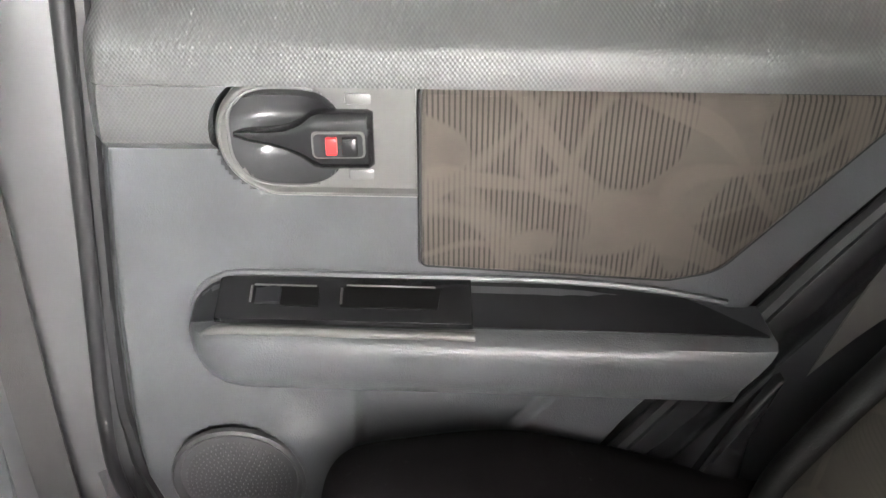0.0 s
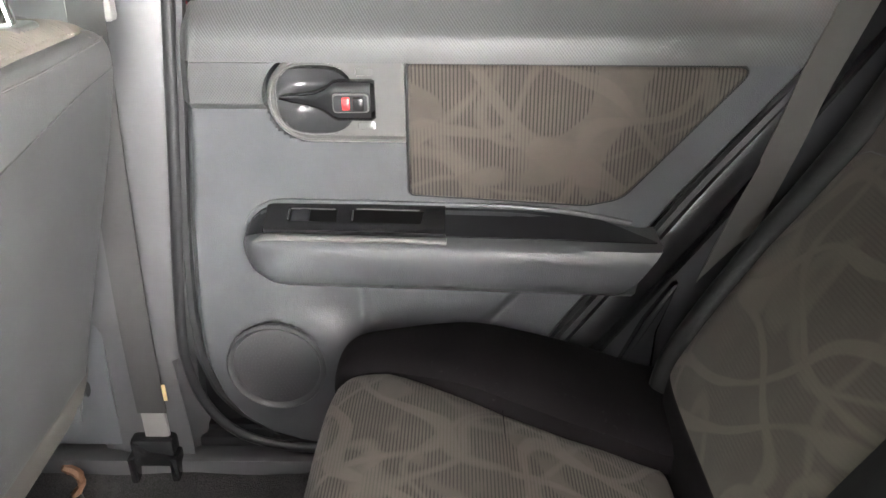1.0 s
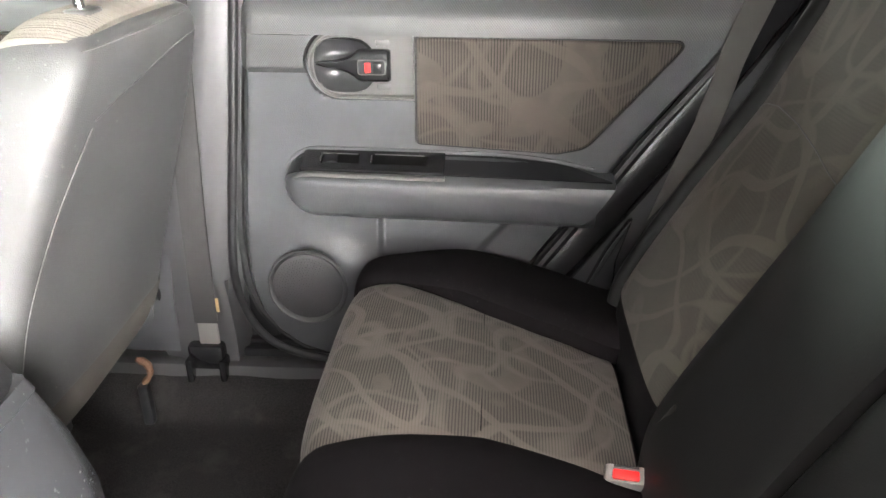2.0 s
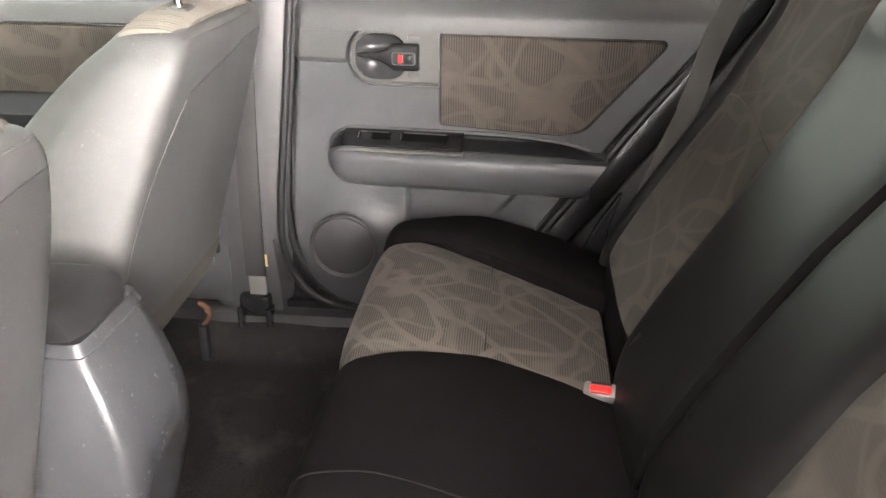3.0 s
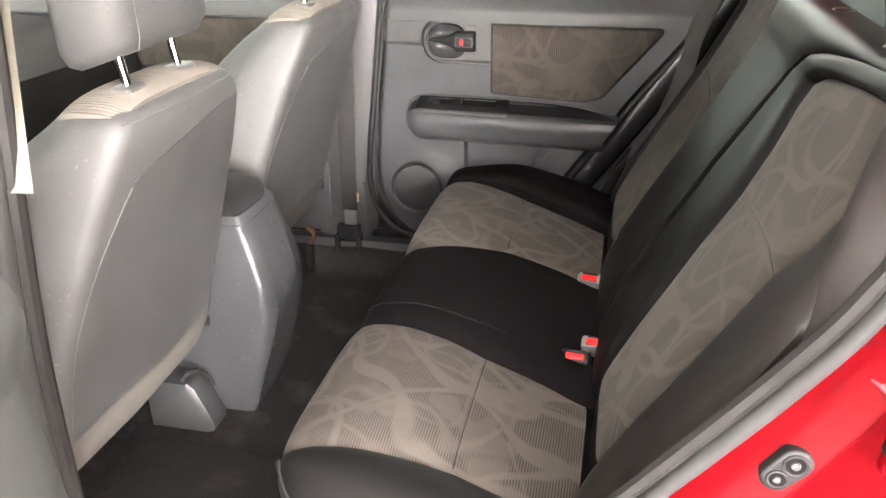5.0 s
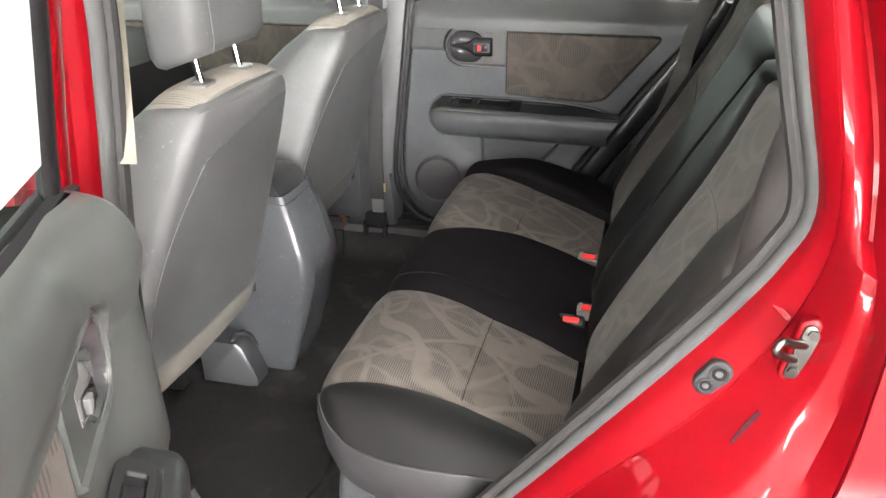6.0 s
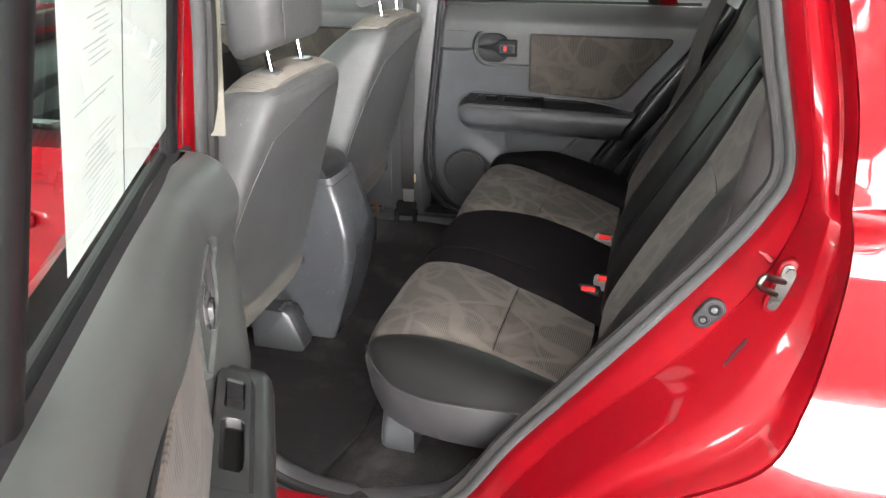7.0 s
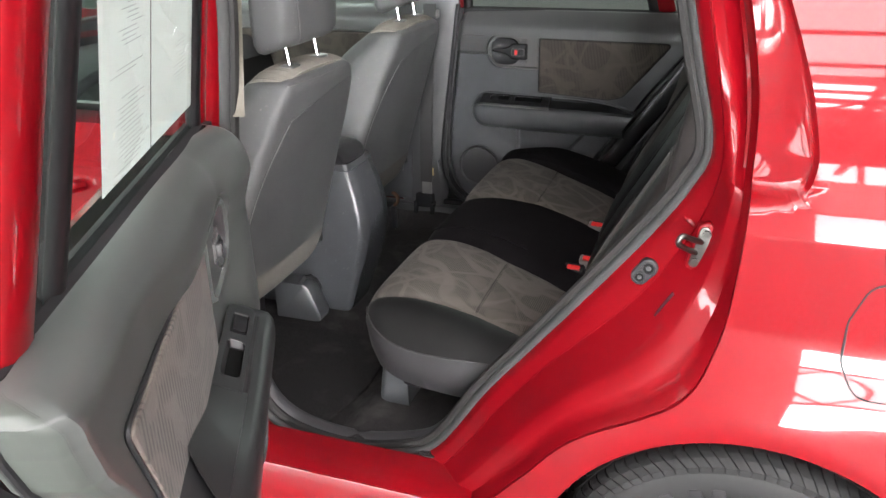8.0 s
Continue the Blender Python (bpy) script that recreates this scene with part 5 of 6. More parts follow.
# ---- rear seat ----
CUSH = [(-0.015, 0.40), (-0.060, 0.42), (-0.092, 0.47), (-0.112, 0.53), (-0.115, 0.572), (-0.098, 0.604), (-0.060, 0.618), (0.0, 0.622), (0.08, 0.612), (0.16, 0.594), (0.24, 0.570), (0.32, 0.540), (0.40, 0.525)]
cush_line = smooth_path([(x, 0, z) for x, z in CUSH], 10)


def pad(y0, y1, line, crown, sink=0.006, n=24, edge=0.012, drop=0.0):
    """An upholstered pad over the profile line between the lines y0(x) and y1(x), swollen by crown and pinched at its edges."""
    secs = []
    for j in range(-1, n + 2):
        t = min(max(j / n, 0), 1)
        row = []
        for i, p in enumerate(line):
            a, b = y0(p.x, p.z), y1(p.x, p.z)
            q = line[min(i + 1, len(line) - 1)] - line[max(i - 1, 0)]
            nrm = Vector((-q.z, 0, q.x)).normalized()
            y = a + (b - a) * t
            d = min(t, 1 - t) * abs(b - a)
            h = crown * (1 - (2 * t - 1) ** 4) - sink * math.exp(-d / edge)
            h -= drop * (1 - t) ** 2.2
            if j < 0 or j > n:
                h -= 0.03
            row.append(Vector((p.x, y, p.z)) + nrm * h)
        secs.append(row)
    return loft(secs, False, False)


def between(table):
    return lambda x, z: lerp_table(table, x)


seat = thing("rear_seat_cushion", (0.15, 0, 0.36), "rear bench cushion in patterned taupe cloth and black cloth", "car seat")
cl = cush_line
far_in = [(-0.115, 0.160), (-0.06, 0.165), (0.12, 0.200), (0.32, 0.190)]
far_out = [(-0.115, 0.595), (-0.04, 0.585), (0.04, 0.548), (0.12, 0.515), (0.20, 0.495), (0.32, 0.485)]
near_in = [(-0.115, -0.165), (-0.06, -0.175), (0.0, -0.185), (0.07, -0.20), (0.14, -0.225), (0.32, -0.250)]
near_out = [(-0.115, -0.545), (-0.06, -0.535), (0.04, -0.53), (0.15, -0.53), (0.32, -0.56)]


def cut_at(line, key, at):
    """The line up to and from the first place where key passes at."""
    i = next(k for k in range(1, len(line)) if key(line[k]) > at)
    a, b = line[i - 1], line[i]
    m = a.lerp(b, (at - key(a)) / (key(b) - key(a)))
    return line[:i] + [m], [m] + line[i:]


top_end = [p for p in cl if p.x < 0.322]
front_cl, rear_cl = cut_at(top_end, lambda p: p.x, 0.115)
split_n, split_r = cut_at(top_end, lambda p: p.x, 0.145)
part("cushion_cloth", pad(between(far_in), between(far_out), front_cl, 0.010), CLOTH, seat)
part("cushion_cloth", pad(between(far_in), between(far_out), rear_cl, 0.006), CLOTH, seat)
part("cushion_cloth", pad(between(near_out), between(near_in), split_n, 0.010), CLOTH, seat)
part("cushion_cloth", pad(between(near_out), between(near_in), split_r, 0.006), CLOTH, seat)
for a, b, k in ((far_in, far_out, 0.115), (near_in, near_out, 0.145)):
    y0, y1 = lerp_table(a, k), lerp_table(b, k)
    part("seam", tube([(k, y0 + (y1 - y0) * t, (0.607 if k < 0.13 else 0.604) + (0.008 - 0.006 * k) * (1 - (2 * t - 1) ** 4)) for t in frange(0.01, 0.99, 14)], 0.0007, 6), BLACK_CLOTH, seat)
part("centre_pad", pad(between(near_in), between(far_in), [p for p in cl if p.x < 0.40], 0.006), BLACK_CLOTH, seat, "plain black cloth centre section")
part("centre_seam", tube([(p.x, -0.125 - 0.15 * max(0, p.x), p.z + 0.0125) for p in cl if p.z > 0.59 and p.x < 0.25], 0.0016, 6), BLACK_CLOTH, seat)
part("outer_bolster", pad(between(far_out), lambda x, z: 0.690, [p + Vector((0.004, 0, 0.004 + 0.022 * sstep(-0.05, 0.1, p.x))) for p in cl if p.x < 0.40], 0.010), BLACK_CLOTH, seat)
# side and front skirt of the near end
skirt = []
edge_line = smooth_path([(-0.112, -0.538, 0.585), (-0.098, -0.568, 0.584), (-0.068, -0.603, 0.572), (-0.018, -0.634, 0.560), (0.05, -0.652, 0.556), (0.12, -0.658, 0.558), (0.22, -0.658, 0.560), (0.34, -0.656, 0.560)], 6)
# the vinyl bolster spans from the cloth's edge to that seam and swells between them
inner = [Vector((p.x, lerp_table(near_out, p.x) + 0.004, p.z)) for p in cl if p.z > 0.57 and p.x < 0.35]
rows_ = []
for k in range(len(edge_line)):
    a = inner[min(len(inner) - 1, round(k / (len(edge_line) - 1) * (len(inner) - 1)))]
    b = Vector(edge_line[k])
    rows_.append([a.lerp(b, w) + Vector((0, 0, (b - a).length * 0.16 * math.sin(math.pi * w) - 0.004 * (w < 0.01))) for w in frange(0, 1, 12)])
part("outer_bolster", loft(rows_, False, False), LEATHER, seat, "black vinyl outer bolster")
for x, y, zt in edge_line:
    skirt.append([(x, y, zt), (x - 0.004, y - 0.005, zt - 0.022), (x + 0.004, y - 0.002, 0.505), (x + 0.014, y + 0.006, 0.466), (x + 0.036, y + 0.026, 0.449), (x + 0.09, y + 0.08, 0.446)])
part("side_skirt", loft(skirt, False, False), plain("dark_grey_vinyl", (0.021, 0.021, 0.022), 0.45, grain=600, bump=0.4, var=0.1), seat, "dark grey vinyl side skirt")
part("piping", tube([(x - 0.001, y - 0.002, z + 0.001) for x, y, z in edge_line], 0.0022, 8), THREADDARK, seat, "fine grey piped seam")
part("cushion_base", box((0.20, 0.0, 0.475), (0.42, 1.22, 0.09), 0.02), BLACK_CLOTH, seat)

# backrests: profile from the cushion to the top and down behind
BACK = [(0.335, 0.52), (0.345, 0.60), (0.385, 0.69), (0.440, 0.79), (0.495, 0.89), (0.548, 0.99), (0.592, 1.075), (0.606, 1.115), (0.622, 1.148), (0.648, 1.160), (0.690, 1.150), (0.715, 1.10), (0.70, 0.95), (0.64, 0.75), (0.58, 0.56)]
back_line = smooth_path([(x, 0, z) for x, z in BACK], 8)


def zline(table):
    return lambda x, z: lerp_table(table, z)


SPLIT = 0.240
fb = list(back_line)
crest = max(range(len(fb)), key=lambda k: fb[k].z)
front_run, rest = fb[:crest + 1], fb[crest:]
sole = [p for p in front_run if p.z < 0.618]
face = [p for p in front_run if p.z > 0.606]
low, high = cut_at(face, lambda p: p.z, 0.930)
f_out = [(0.52, 0.590), (0.62, 0.605), (0.80, 0.600), (0.95, 0.575), (1.05, 0.59), (1.16, 0.60)]
n_in = [(0.52, -0.245), (0.68, -0.239), (0.85, -0.222), (0.93, -0.228), (1.00, -0.212), (1.06, -0.180), (1.09, -0.185), (1.108, -0.230), (1.122, -0.330), (1.132, -0.44), (1.138, -0.52)]
n_seam = [(0.52, -0.02), (0.78, -0.012), (0.91, -0.017), (1.02, -0.045), (1.08, -0.065), (1.115, -0.11), (1.135, -0.19), (1.148, -0.30), (1.156, -0.43), (1.16, -0.52)]
n_out = [(0.52, -0.50), (0.68, -0.52), (0.81, -0.535), (0.90, -0.545), (0.965, -0.552), (1.01, -0.585), (1.16, -0.61)]
far_back = thing("rear_seat_back", (0.45, 0.43, 0.54), "narrow rear backrest in patterned taupe cloth with black bolster", "car seat", "rear backrests")
near_back = thing("rear_seat_back", (0.45, -0.2, 0.54), "wide rear backrest, black centre and patterned taupe cloth", "car seat", "rear backrests")
c_in = lambda x, z: SPLIT + 0.004
for t, a, b in ((far_back, c_in, zline(f_out)), (near_back, zline(n_out), zline(n_in))):
    part("lower_strip", pad(a, b, sole, 0.004), BLACK_CLOTH, t, "black cloth strip at the foot")
    # cloth darkened in its colour for the shade on the backrests
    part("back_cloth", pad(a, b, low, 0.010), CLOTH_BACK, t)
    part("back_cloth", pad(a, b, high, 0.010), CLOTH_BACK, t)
part("back_shell", pad(c_in, zline(f_out), rest, 0.004), LEATHER, far_back)
part("side_bolster", pad(lambda x, z: 0.672, zline(f_out), fb, 0.016, sink=0.004, n=20, drop=0.062), LEATHER, far_back, "rounded dark vinyl side bolster")
part("centre_panel", pad(zline(n_seam), lambda x, z: SPLIT + 0.001, [p + Vector((-0.010, 0, 0.005)) for p in fb], 0.006, sink=0.002), LEATHER, near_back, "smooth black vinyl centre panel")
part("inner_bolster", pad(zline(n_in), zline(n_seam), front_run, 0.012, sink=0.010), LEATHER, near_back, "dark vinyl inner bolster sweeping over the cloth")
part("back_shell", pad(zline(n_out), lambda x, z: -0.02, rest, 0.004), LEATHER, near_back)
part("side_bolster", pad(lambda x, z: -0.668, zline(n_out), [p + Vector((-0.012, 0, 0.008)) for p in fb], 0.014, n=16), BOLSTER, near_back, "smooth dark taupe side bolster")
arc = lambda q: lerp_table([(0, 0.926), (0.25, 0.942), (0.5, 0.951), (0.75, 0.953), (0.9, 0.946), (1, 0.93)], q)


def on_pad(y0, y1, line, t, z, crown, lift, sink=0.006, edge=0.012):
    """A point on the padded face, t across and at the height z, lifted off by lift."""
    i = next(k for k in range(1, len(line)) if line[k].z >= z)
    p = line[i - 1].lerp(line[i], (z - line[i - 1].z) / (line[i].z - line[i - 1].z))
    q = line[i] - line[i - 1]
    nrm = Vector((-q.z, 0, q.x)).normalized()
    a, b = y0(p.x, p.z), y1(p.x, p.z)
    d = min(t, 1 - t) * abs(b - a)
    return Vector((p.x, a + (b - a) * t, p.z)) + nrm * (crown * (1 - (2 * t - 1) ** 4) - sink * math.exp(-d / edge) + lift)


for y0, y1, t, back in ((c_in, zline(f_out), far_back, False), (zline(n_out), zline(n_in), near_back, True)):
    part("seam", tube([on_pad(y0, y1, face, (1 - q) if back else q, arc(q), 0.010, 0.0004) for q in frange(0.03, 0.97, 24)], 0.0009, 6), THREADDARK, t)
# sockets of the missing head restraints
for y in (-0.062, 0.083, 0.345, 0.49, -0.345, -0.49):
    s = thing("headrest_socket", (0.648, y, 1.16), "chrome-rimmed head restraint socket in the backrest top", "headrest socket", "headrest sockets")
    part("collar", tube([(0.648, y, 1.158), (0.648, y, 1.170), (0.648, y, 1.174)], [0.017, 0.016, 0.012], 14, up=(1, 0, 0)), STEEL, s)
    part("button", box((0.640, y - 0.020, 1.166), (0.02, 0.014, 0.010), 0.003), DARK, s)

# ---- front seats ----
def front_seat(yc, dx, label, wide):
    s = thing("front_seat", (-0.65 + dx, yc, 0.30), label, "car seat", "front seats")
    # rows: height, rear face, half width at the rear face and at the front, thickness
    rows = [(0.500, -0.480, 0.195, 0.21, 0.16), (0.515, -0.462, 0.224, 0.240, 0.24), (0.56, -0.439, 0.240, 0.262, 0.29), (0.65, -0.412, 0.240, 0.268, 0.30), (0.78, -0.370, 0.231, 0.264, 0.285), (0.90, -0.327, 0.213, 0.248, 0.245), (0.98, -0.297, 0.195, 0.226, 0.205), (1.04, -0.275, 0.177, 0.200, 0.165), (1.070, -0.267, 0.166, 0.180, 0.135), (1.089, -0.272, 0.154, 0.163, 0.108), (1.098, -0.290, 0.134, 0.14, 0.076)]
    cols = [[(r[0], r[i]) for r in rows] for i in range(5)]
    secs = []
    for z, xr, hr, hf, th in rows:
        hr, hf = hr * wide, hf * wide
        out = fillet([(xr + 0.008, 0), (xr, hr), (xr - th * 0.55, hf), (xr - th, hf * 0.80), (xr - th * 0.93, 0), (xr - th, -hf * 0.80), (xr - th * 0.55, -hf), (xr, -hr)], [0.3, 0.034, 0.06, 0.05, 0.2, 0.05, 0.06, 0.034], 8)
        secs.append([Vector((p.x + dx, yc + p.y, z)) for p in out])
    count = len(secs[0])
    fine = []
    for i in range(len(secs) - 1):
        for k in range(4):
            t = k / 4
            a, b, c, d = secs[max(i - 1, 0)], secs[i], secs[i + 1], secs[min(i + 2, len(secs) - 1)]
            fine.append([0.5 * (2 * B + (C - A) * t + (2 * A - 5 * B + 4 * C - D) * t * t + (3 * B - A - 3 * C + D) * t ** 3) for A, B, C, D in ((a[j], b[j], c[j], d[j]) for j in range(count))])
    fine.append(secs[-1])
    part("backrest", loft(fine), SEATBACK, s, "smooth grey vinyl backrest with scuffs")
    # the rear half of each ring, as places across the face
    bands = []
    for ring in fine:
        bands.append((ring[0].z, sorted((p.y, p.x) for p in ring[-9:] + ring[:18] if p.x > max(q.x for q in ring) - 0.06)))

    def on_back(q, z):
        """A point on the rear face, q from -1 to 1 across."""
        i = max(0, min(len(bands) - 2, next((k for k in range(len(bands)) if bands[k][0] > z), len(bands) - 1) - 1))
        t = max(0.0, min(1.0, (z - bands[i][0]) / (bands[i + 1][0] - bands[i][0])))
        y = yc + q * wide * lerp_table(cols[2], z)
        x0, x1 = lerp_table(bands[i][1], y), lerp_table(bands[i + 1][1], y)
        return Vector((x0 + (x1 - x0) * t, y, z))

    # darker inset of the rear face, lying a hair proud, and its sewn edges
    def inset(u, v):
        z = 0.604 + (0.446 - 0.050 * (1 - u) ** 2) * v
        a, b = -0.86 - 0.08 * math.sin(math.pi * (v - 0.15)) + 0.24 * v ** 3, 0.97 - 0.03 * v ** 6
        return on_back(a + (b - a) * u, z) + Vector((0.0012, 0, 0))
    part("back_panel", sheet(inset, frange(0, 1, 28), frange(0, 1, 30)), SEATINSET, s, "slightly darker vinyl rear panel")
    part("seam", tube([inset(u, 1.0) for u in frange(0, 1, 16)], 0.0009, 6), SEATINSET, s)
    part("seam", tube([inset(0.0, v) for v in frange(0.02, 0.98, 24)], 0.0008, 6), THREAD, s)
    part("seam", tube([on_back(q, 1.084) + Vector((0.001, 0, 0)) for q in frange(-0.95, 0.95, 20)], 0.0013, 6), THREAD, s)

    # ribbed cloth over the top
    def cap(u, v):
        a, b = 2 * u - 1, 2 * v - 1
        hw = wide * (0.154 - 0.010 * b * b)
        return (-0.324 + dx + 0.046 * b, yc + hw * a, 1.1135 - 0.016 * abs(a) ** 4 - 0.012 * abs(b) ** 3 + 0.0013 * math.sin(u * 300))
    part("top_cloth", sheet(cap, frange(0, 1, 300), frange(0, 1, 10), (0, 0, -0.02)), SEATTOP, s, "ribbed beige-grey cloth along the top")
    # lower flap under the panel
    part("lower_flap", sheet(lambda u, v: on_back(0.985 * (2 * u - 1), 0.604 - 0.088 * v) + Vector((0.004 - 0.004 * v, 0, 0)), frange(0, 1, 30), frange(0, 1, 8)), SEATFLAP, s, "pale cloth flap below the rear panel")
    for sg in (-1, 1):
        part("hook_hole", tube([on_back(sg * 0.94, 0.568) + Vector((-0.002, 0, 0)), on_back(sg * 0.94, 0.568) + Vector((0.006, 0, 0))], 0.008, 10, flat=1.5), RUBBER, s)
    cush = []
    for x, hw, zt in ((-1.02, 0.20, 0.54), (-0.98, 0.235, 0.57), (-0.80, 0.245, 0.56), (-0.70, 0.245, 0.53), (-0.62, 0.21, 0.48)):
        cush.append([(x + dx, yc + hw * superell(a, 4)[0], (zt + 0.38) / 2 + (zt - 0.38) / 2 * superell(a, 4)[1]) for a in (2 * math.pi * k / 28 for k in range(28))])
    part("seat_cushion", loft(cush), SEATSIDE, s)
    for y in (-0.17, 0.17):
        part("seat_rail", box((-0.82 + dx, yc + y, 0.335), (0.40, 0.04, 0.07), 0.006), DARK, s)
        part("rail_bracket", box((-0.78 + dx, yc + y, 0.37), (0.30, 0.03, 0.05), 0.004), DARK, s)
    # recliner cover at the outer side
    o = 1 if yc > 0 else -1
    part("recliner_cover", tube([(-0.50 + dx, yc + o * 0.215, 0.55), (-0.50 + dx, yc + o * 0.245, 0.55)], [0.065, 0.055], 20), PANEL, s)
    return s


front_seat(-0.383, 0.0, "grey front car seat with scuffed vinyl back and head restraint", 1.0)
front_seat(0.370, -0.045, "grey front car seat with vinyl back beside the far door", 1.07)


def head_restraint(yc, dx):
    h = thing("head_restraint", (-0.312 + dx, yc, 1.115), "grey vinyl head restraint on two chrome posts", "head restraint", "head restraints")
    secs = []
    for z, hw, th, ox in ((1.146, 0.100, 0.07, 0.008), (1.152, 0.112, 0.100, 0.010), (1.170, 0.122, 0.118, 0.013), (1.24, 0.130, 0.118, 0.016), (1.29, 0.132, 0.114, 0.018), (1.33, 0.128, 0.10, 0.020), (1.352, 0.105, 0.075, 0.020), (1.36, 0.07, 0.04, 0.020)):
        secs.append([(-0.335 + dx + ox + th / 2 * superell(a, 4)[0], yc + hw * superell(a, 4)[1], z + 0.012 * superell(a, 4)[0]) for a in (2 * math.pi * k / 32 for k in range(32))])
    part("pad", loft(secs), SEATBACK, h)
    # sewn line round the pad, between its side and its rear panel
    part("seam", tube([Vector((-0.335 + dx + ox + th / 2 * 0.90 + 0.0125, yc - hw * 0.78, z + 0.010)) for z, hw, th, ox in ((1.156, 0.115, 0.104, 0.011), (1.175, 0.122, 0.118, 0.013), (1.21, 0.126, 0.118, 0.015), (1.25, 0.130, 0.118, 0.016), (1.29, 0.132, 0.114, 0.018))], 0.0011, 6), THREAD, h)
    for y in (-0.066, 0.066):
        part("post", tube([(-0.306 + dx, yc + y, 1.10), (-0.312 + dx, yc + y, 1.14), (-0.318 + dx, yc + y, 1.20)], 0.0062, 12, up=(0, 1, 0)), CHROME, h)
        part("collar", slab(fillet([(-0.025, -0.017), (0.025, -0.017), (0.025, 0.017), (-0.025, 0.017)], 0.014), lambda u, v, w: (-0.306 + dx + v, yc + y + u, 1.103 + w), 0.012, 0.005), SATIN, h)
    return h


head_restraint(-0.383, -0.004)
head_restraint(0.370, -0.050)

# ---- centre console ----
con = thing("centre_console", (-0.55, -0.012, 0.30), "grey plastic centre console with a dark padded lid", "console")
secs = []
for z, xr, hw in ((0.30, -0.395, 0.078), (0.36, -0.375, 0.086), (0.45, -0.345, 0.096), (0.55, -0.322, 0.100), (0.62, -0.324, 0.098), (0.69, -0.342, 0.092), (0.742, -0.361, 0.084), (0.748, -0.364, 0.082), (0.752, -0.362, 0.084), (0.768, -0.369, 0.080)):
    ring = [(-0.95, hw * 0.9), (-0.80, hw)] + [(xr - 0.10 + 0.03 * k, hw) for k in (0, 1)] + [(xr - 0.020, hw), (xr - 0.009, hw * 0.975), (xr - 0.003, hw * 0.90), (xr - 0.0005, hw * 0.5), (xr, 0)]
    ring = ring + [(x, -y) for x, y in ring[-2::-1]]
    secs.append([(x, -0.012 + y, z) for x, y in ring])
part("console_body", loft(secs), CONSOLE, con, "scuffed grey plastic body")
lid = []
for z, xr, hw in ((0.769, -0.371, 0.078), (0.776, -0.372, 0.080), (0.792, -0.380, 0.078), (0.806, -0.395, 0.070), (0.812, -0.415, 0.056)):
    ring = [(-0.78, hw), (xr - 0.05, hw), (xr - 0.014, hw * 0.93), (xr - 0.003, hw * 0.6), (xr, 0)]
    ring = ring + [(x, -y) for x, y in ring[-2::-1]]
    lid.append([(x, -0.012 + y, z - 0.010 * (x + 0.36) / -0.4) for x, y in ring])
part("lid", loft(lid), plain("lid_vinyl", (0.017, 0.017, 0.018), 0.36, grain=500, bump=0.4, var=0.1), con, "dark padded lid")

# ---- floor hardware ----
rc = thing("rail_cover", (-0.52, -0.12, 0.29), "grey plastic cover over the seat rail end", "cover")
part("cover", loft([[(-0.60, y0, 0.292), (-0.46 + e, y0, 0.292), (-0.455 + e, y0, 0.31), (-0.49 + e, y0, 0.395), (-0.505, y0, 0.408), (-0.60, y0, 0.410)] for y0, e in ((-0.166, -0.012), (-0.160, 0.0), (-0.105, 0.0), (-0.097, -0.012))]), FOOT, rc)
part("broken_clip", tube(smooth_path([(-0.520, -0.150, 0.408), (-0.505, -0.142, 0.424), (-0.492, -0.128, 0.419), (-0.484, -0.112, 0.400), (-0.476, -0.104, 0.372)], 4), [0.007, 0.008, 0.005, 0.008, 0.009, 0.006, 0.007, 0.009, 0.006, 0.005, 0.007, 0.006, 0.005, 0.004, 0.004, 0.003, 0.003], 7), TRIMDARK, rc, "torn black plastic clip")
fc = thing("seat_foot_cover", (-0.06, -0.53, 0.30), "grey plastic cover over the bench mounting foot", "cover")
part("cover", loft([[(x, y, z) for x, y in ((-0.02, -0.538), (-0.052 - e, -0.534), (-0.066 - e, -0.526), (-0.076 - e, -0.505), (-0.074 - e, -0.470), (-0.02, -0.463))] for z, e in ((0.318, 0.032), (0.36, 0.028), (0.42, 0.020), (0.448, 0.010), (0.455, 0.0))]), FOOT, fc)
mat = thing("floor_mat", (-0.4, -0.42, 0.29), "thin black floor mat on the cabin carpet", "floor mat")
mo = fillet([(-0.62, -0.66), (-0.22, -0.66), (-0.17, -0.45), (-0.19, -0.20), (-0.62, -0.20)], 0.04)
part("mat", slab(mo, lambda u, v, w: (u, v, floor_z(u, v) + 0.003 + w), 0.008, 0.003), MAT, mat)
rk = thing("seat_catch", (-0.515, 0.59, 0.38), "rusty brown seat rail catch under the front seat", "catch")
part("catch", tube(smooth_path([(-0.53, 0.585, 0.445), (-0.515, 0.592, 0.43), (-0.51, 0.588, 0.41), (-0.525, 0.585, 0.39)], 4), [0.005, 0.006, 0.008, 0.007, 0.008, 0.008, 0.006, 0.007, 0.006, 0.005, 0.007, 0.006, 0.004], 7), RUST, rk)
part("bracket", box((-0.525, 0.585, 0.345), (0.022, 0.022, 0.09), 0.006), DARK, rk)

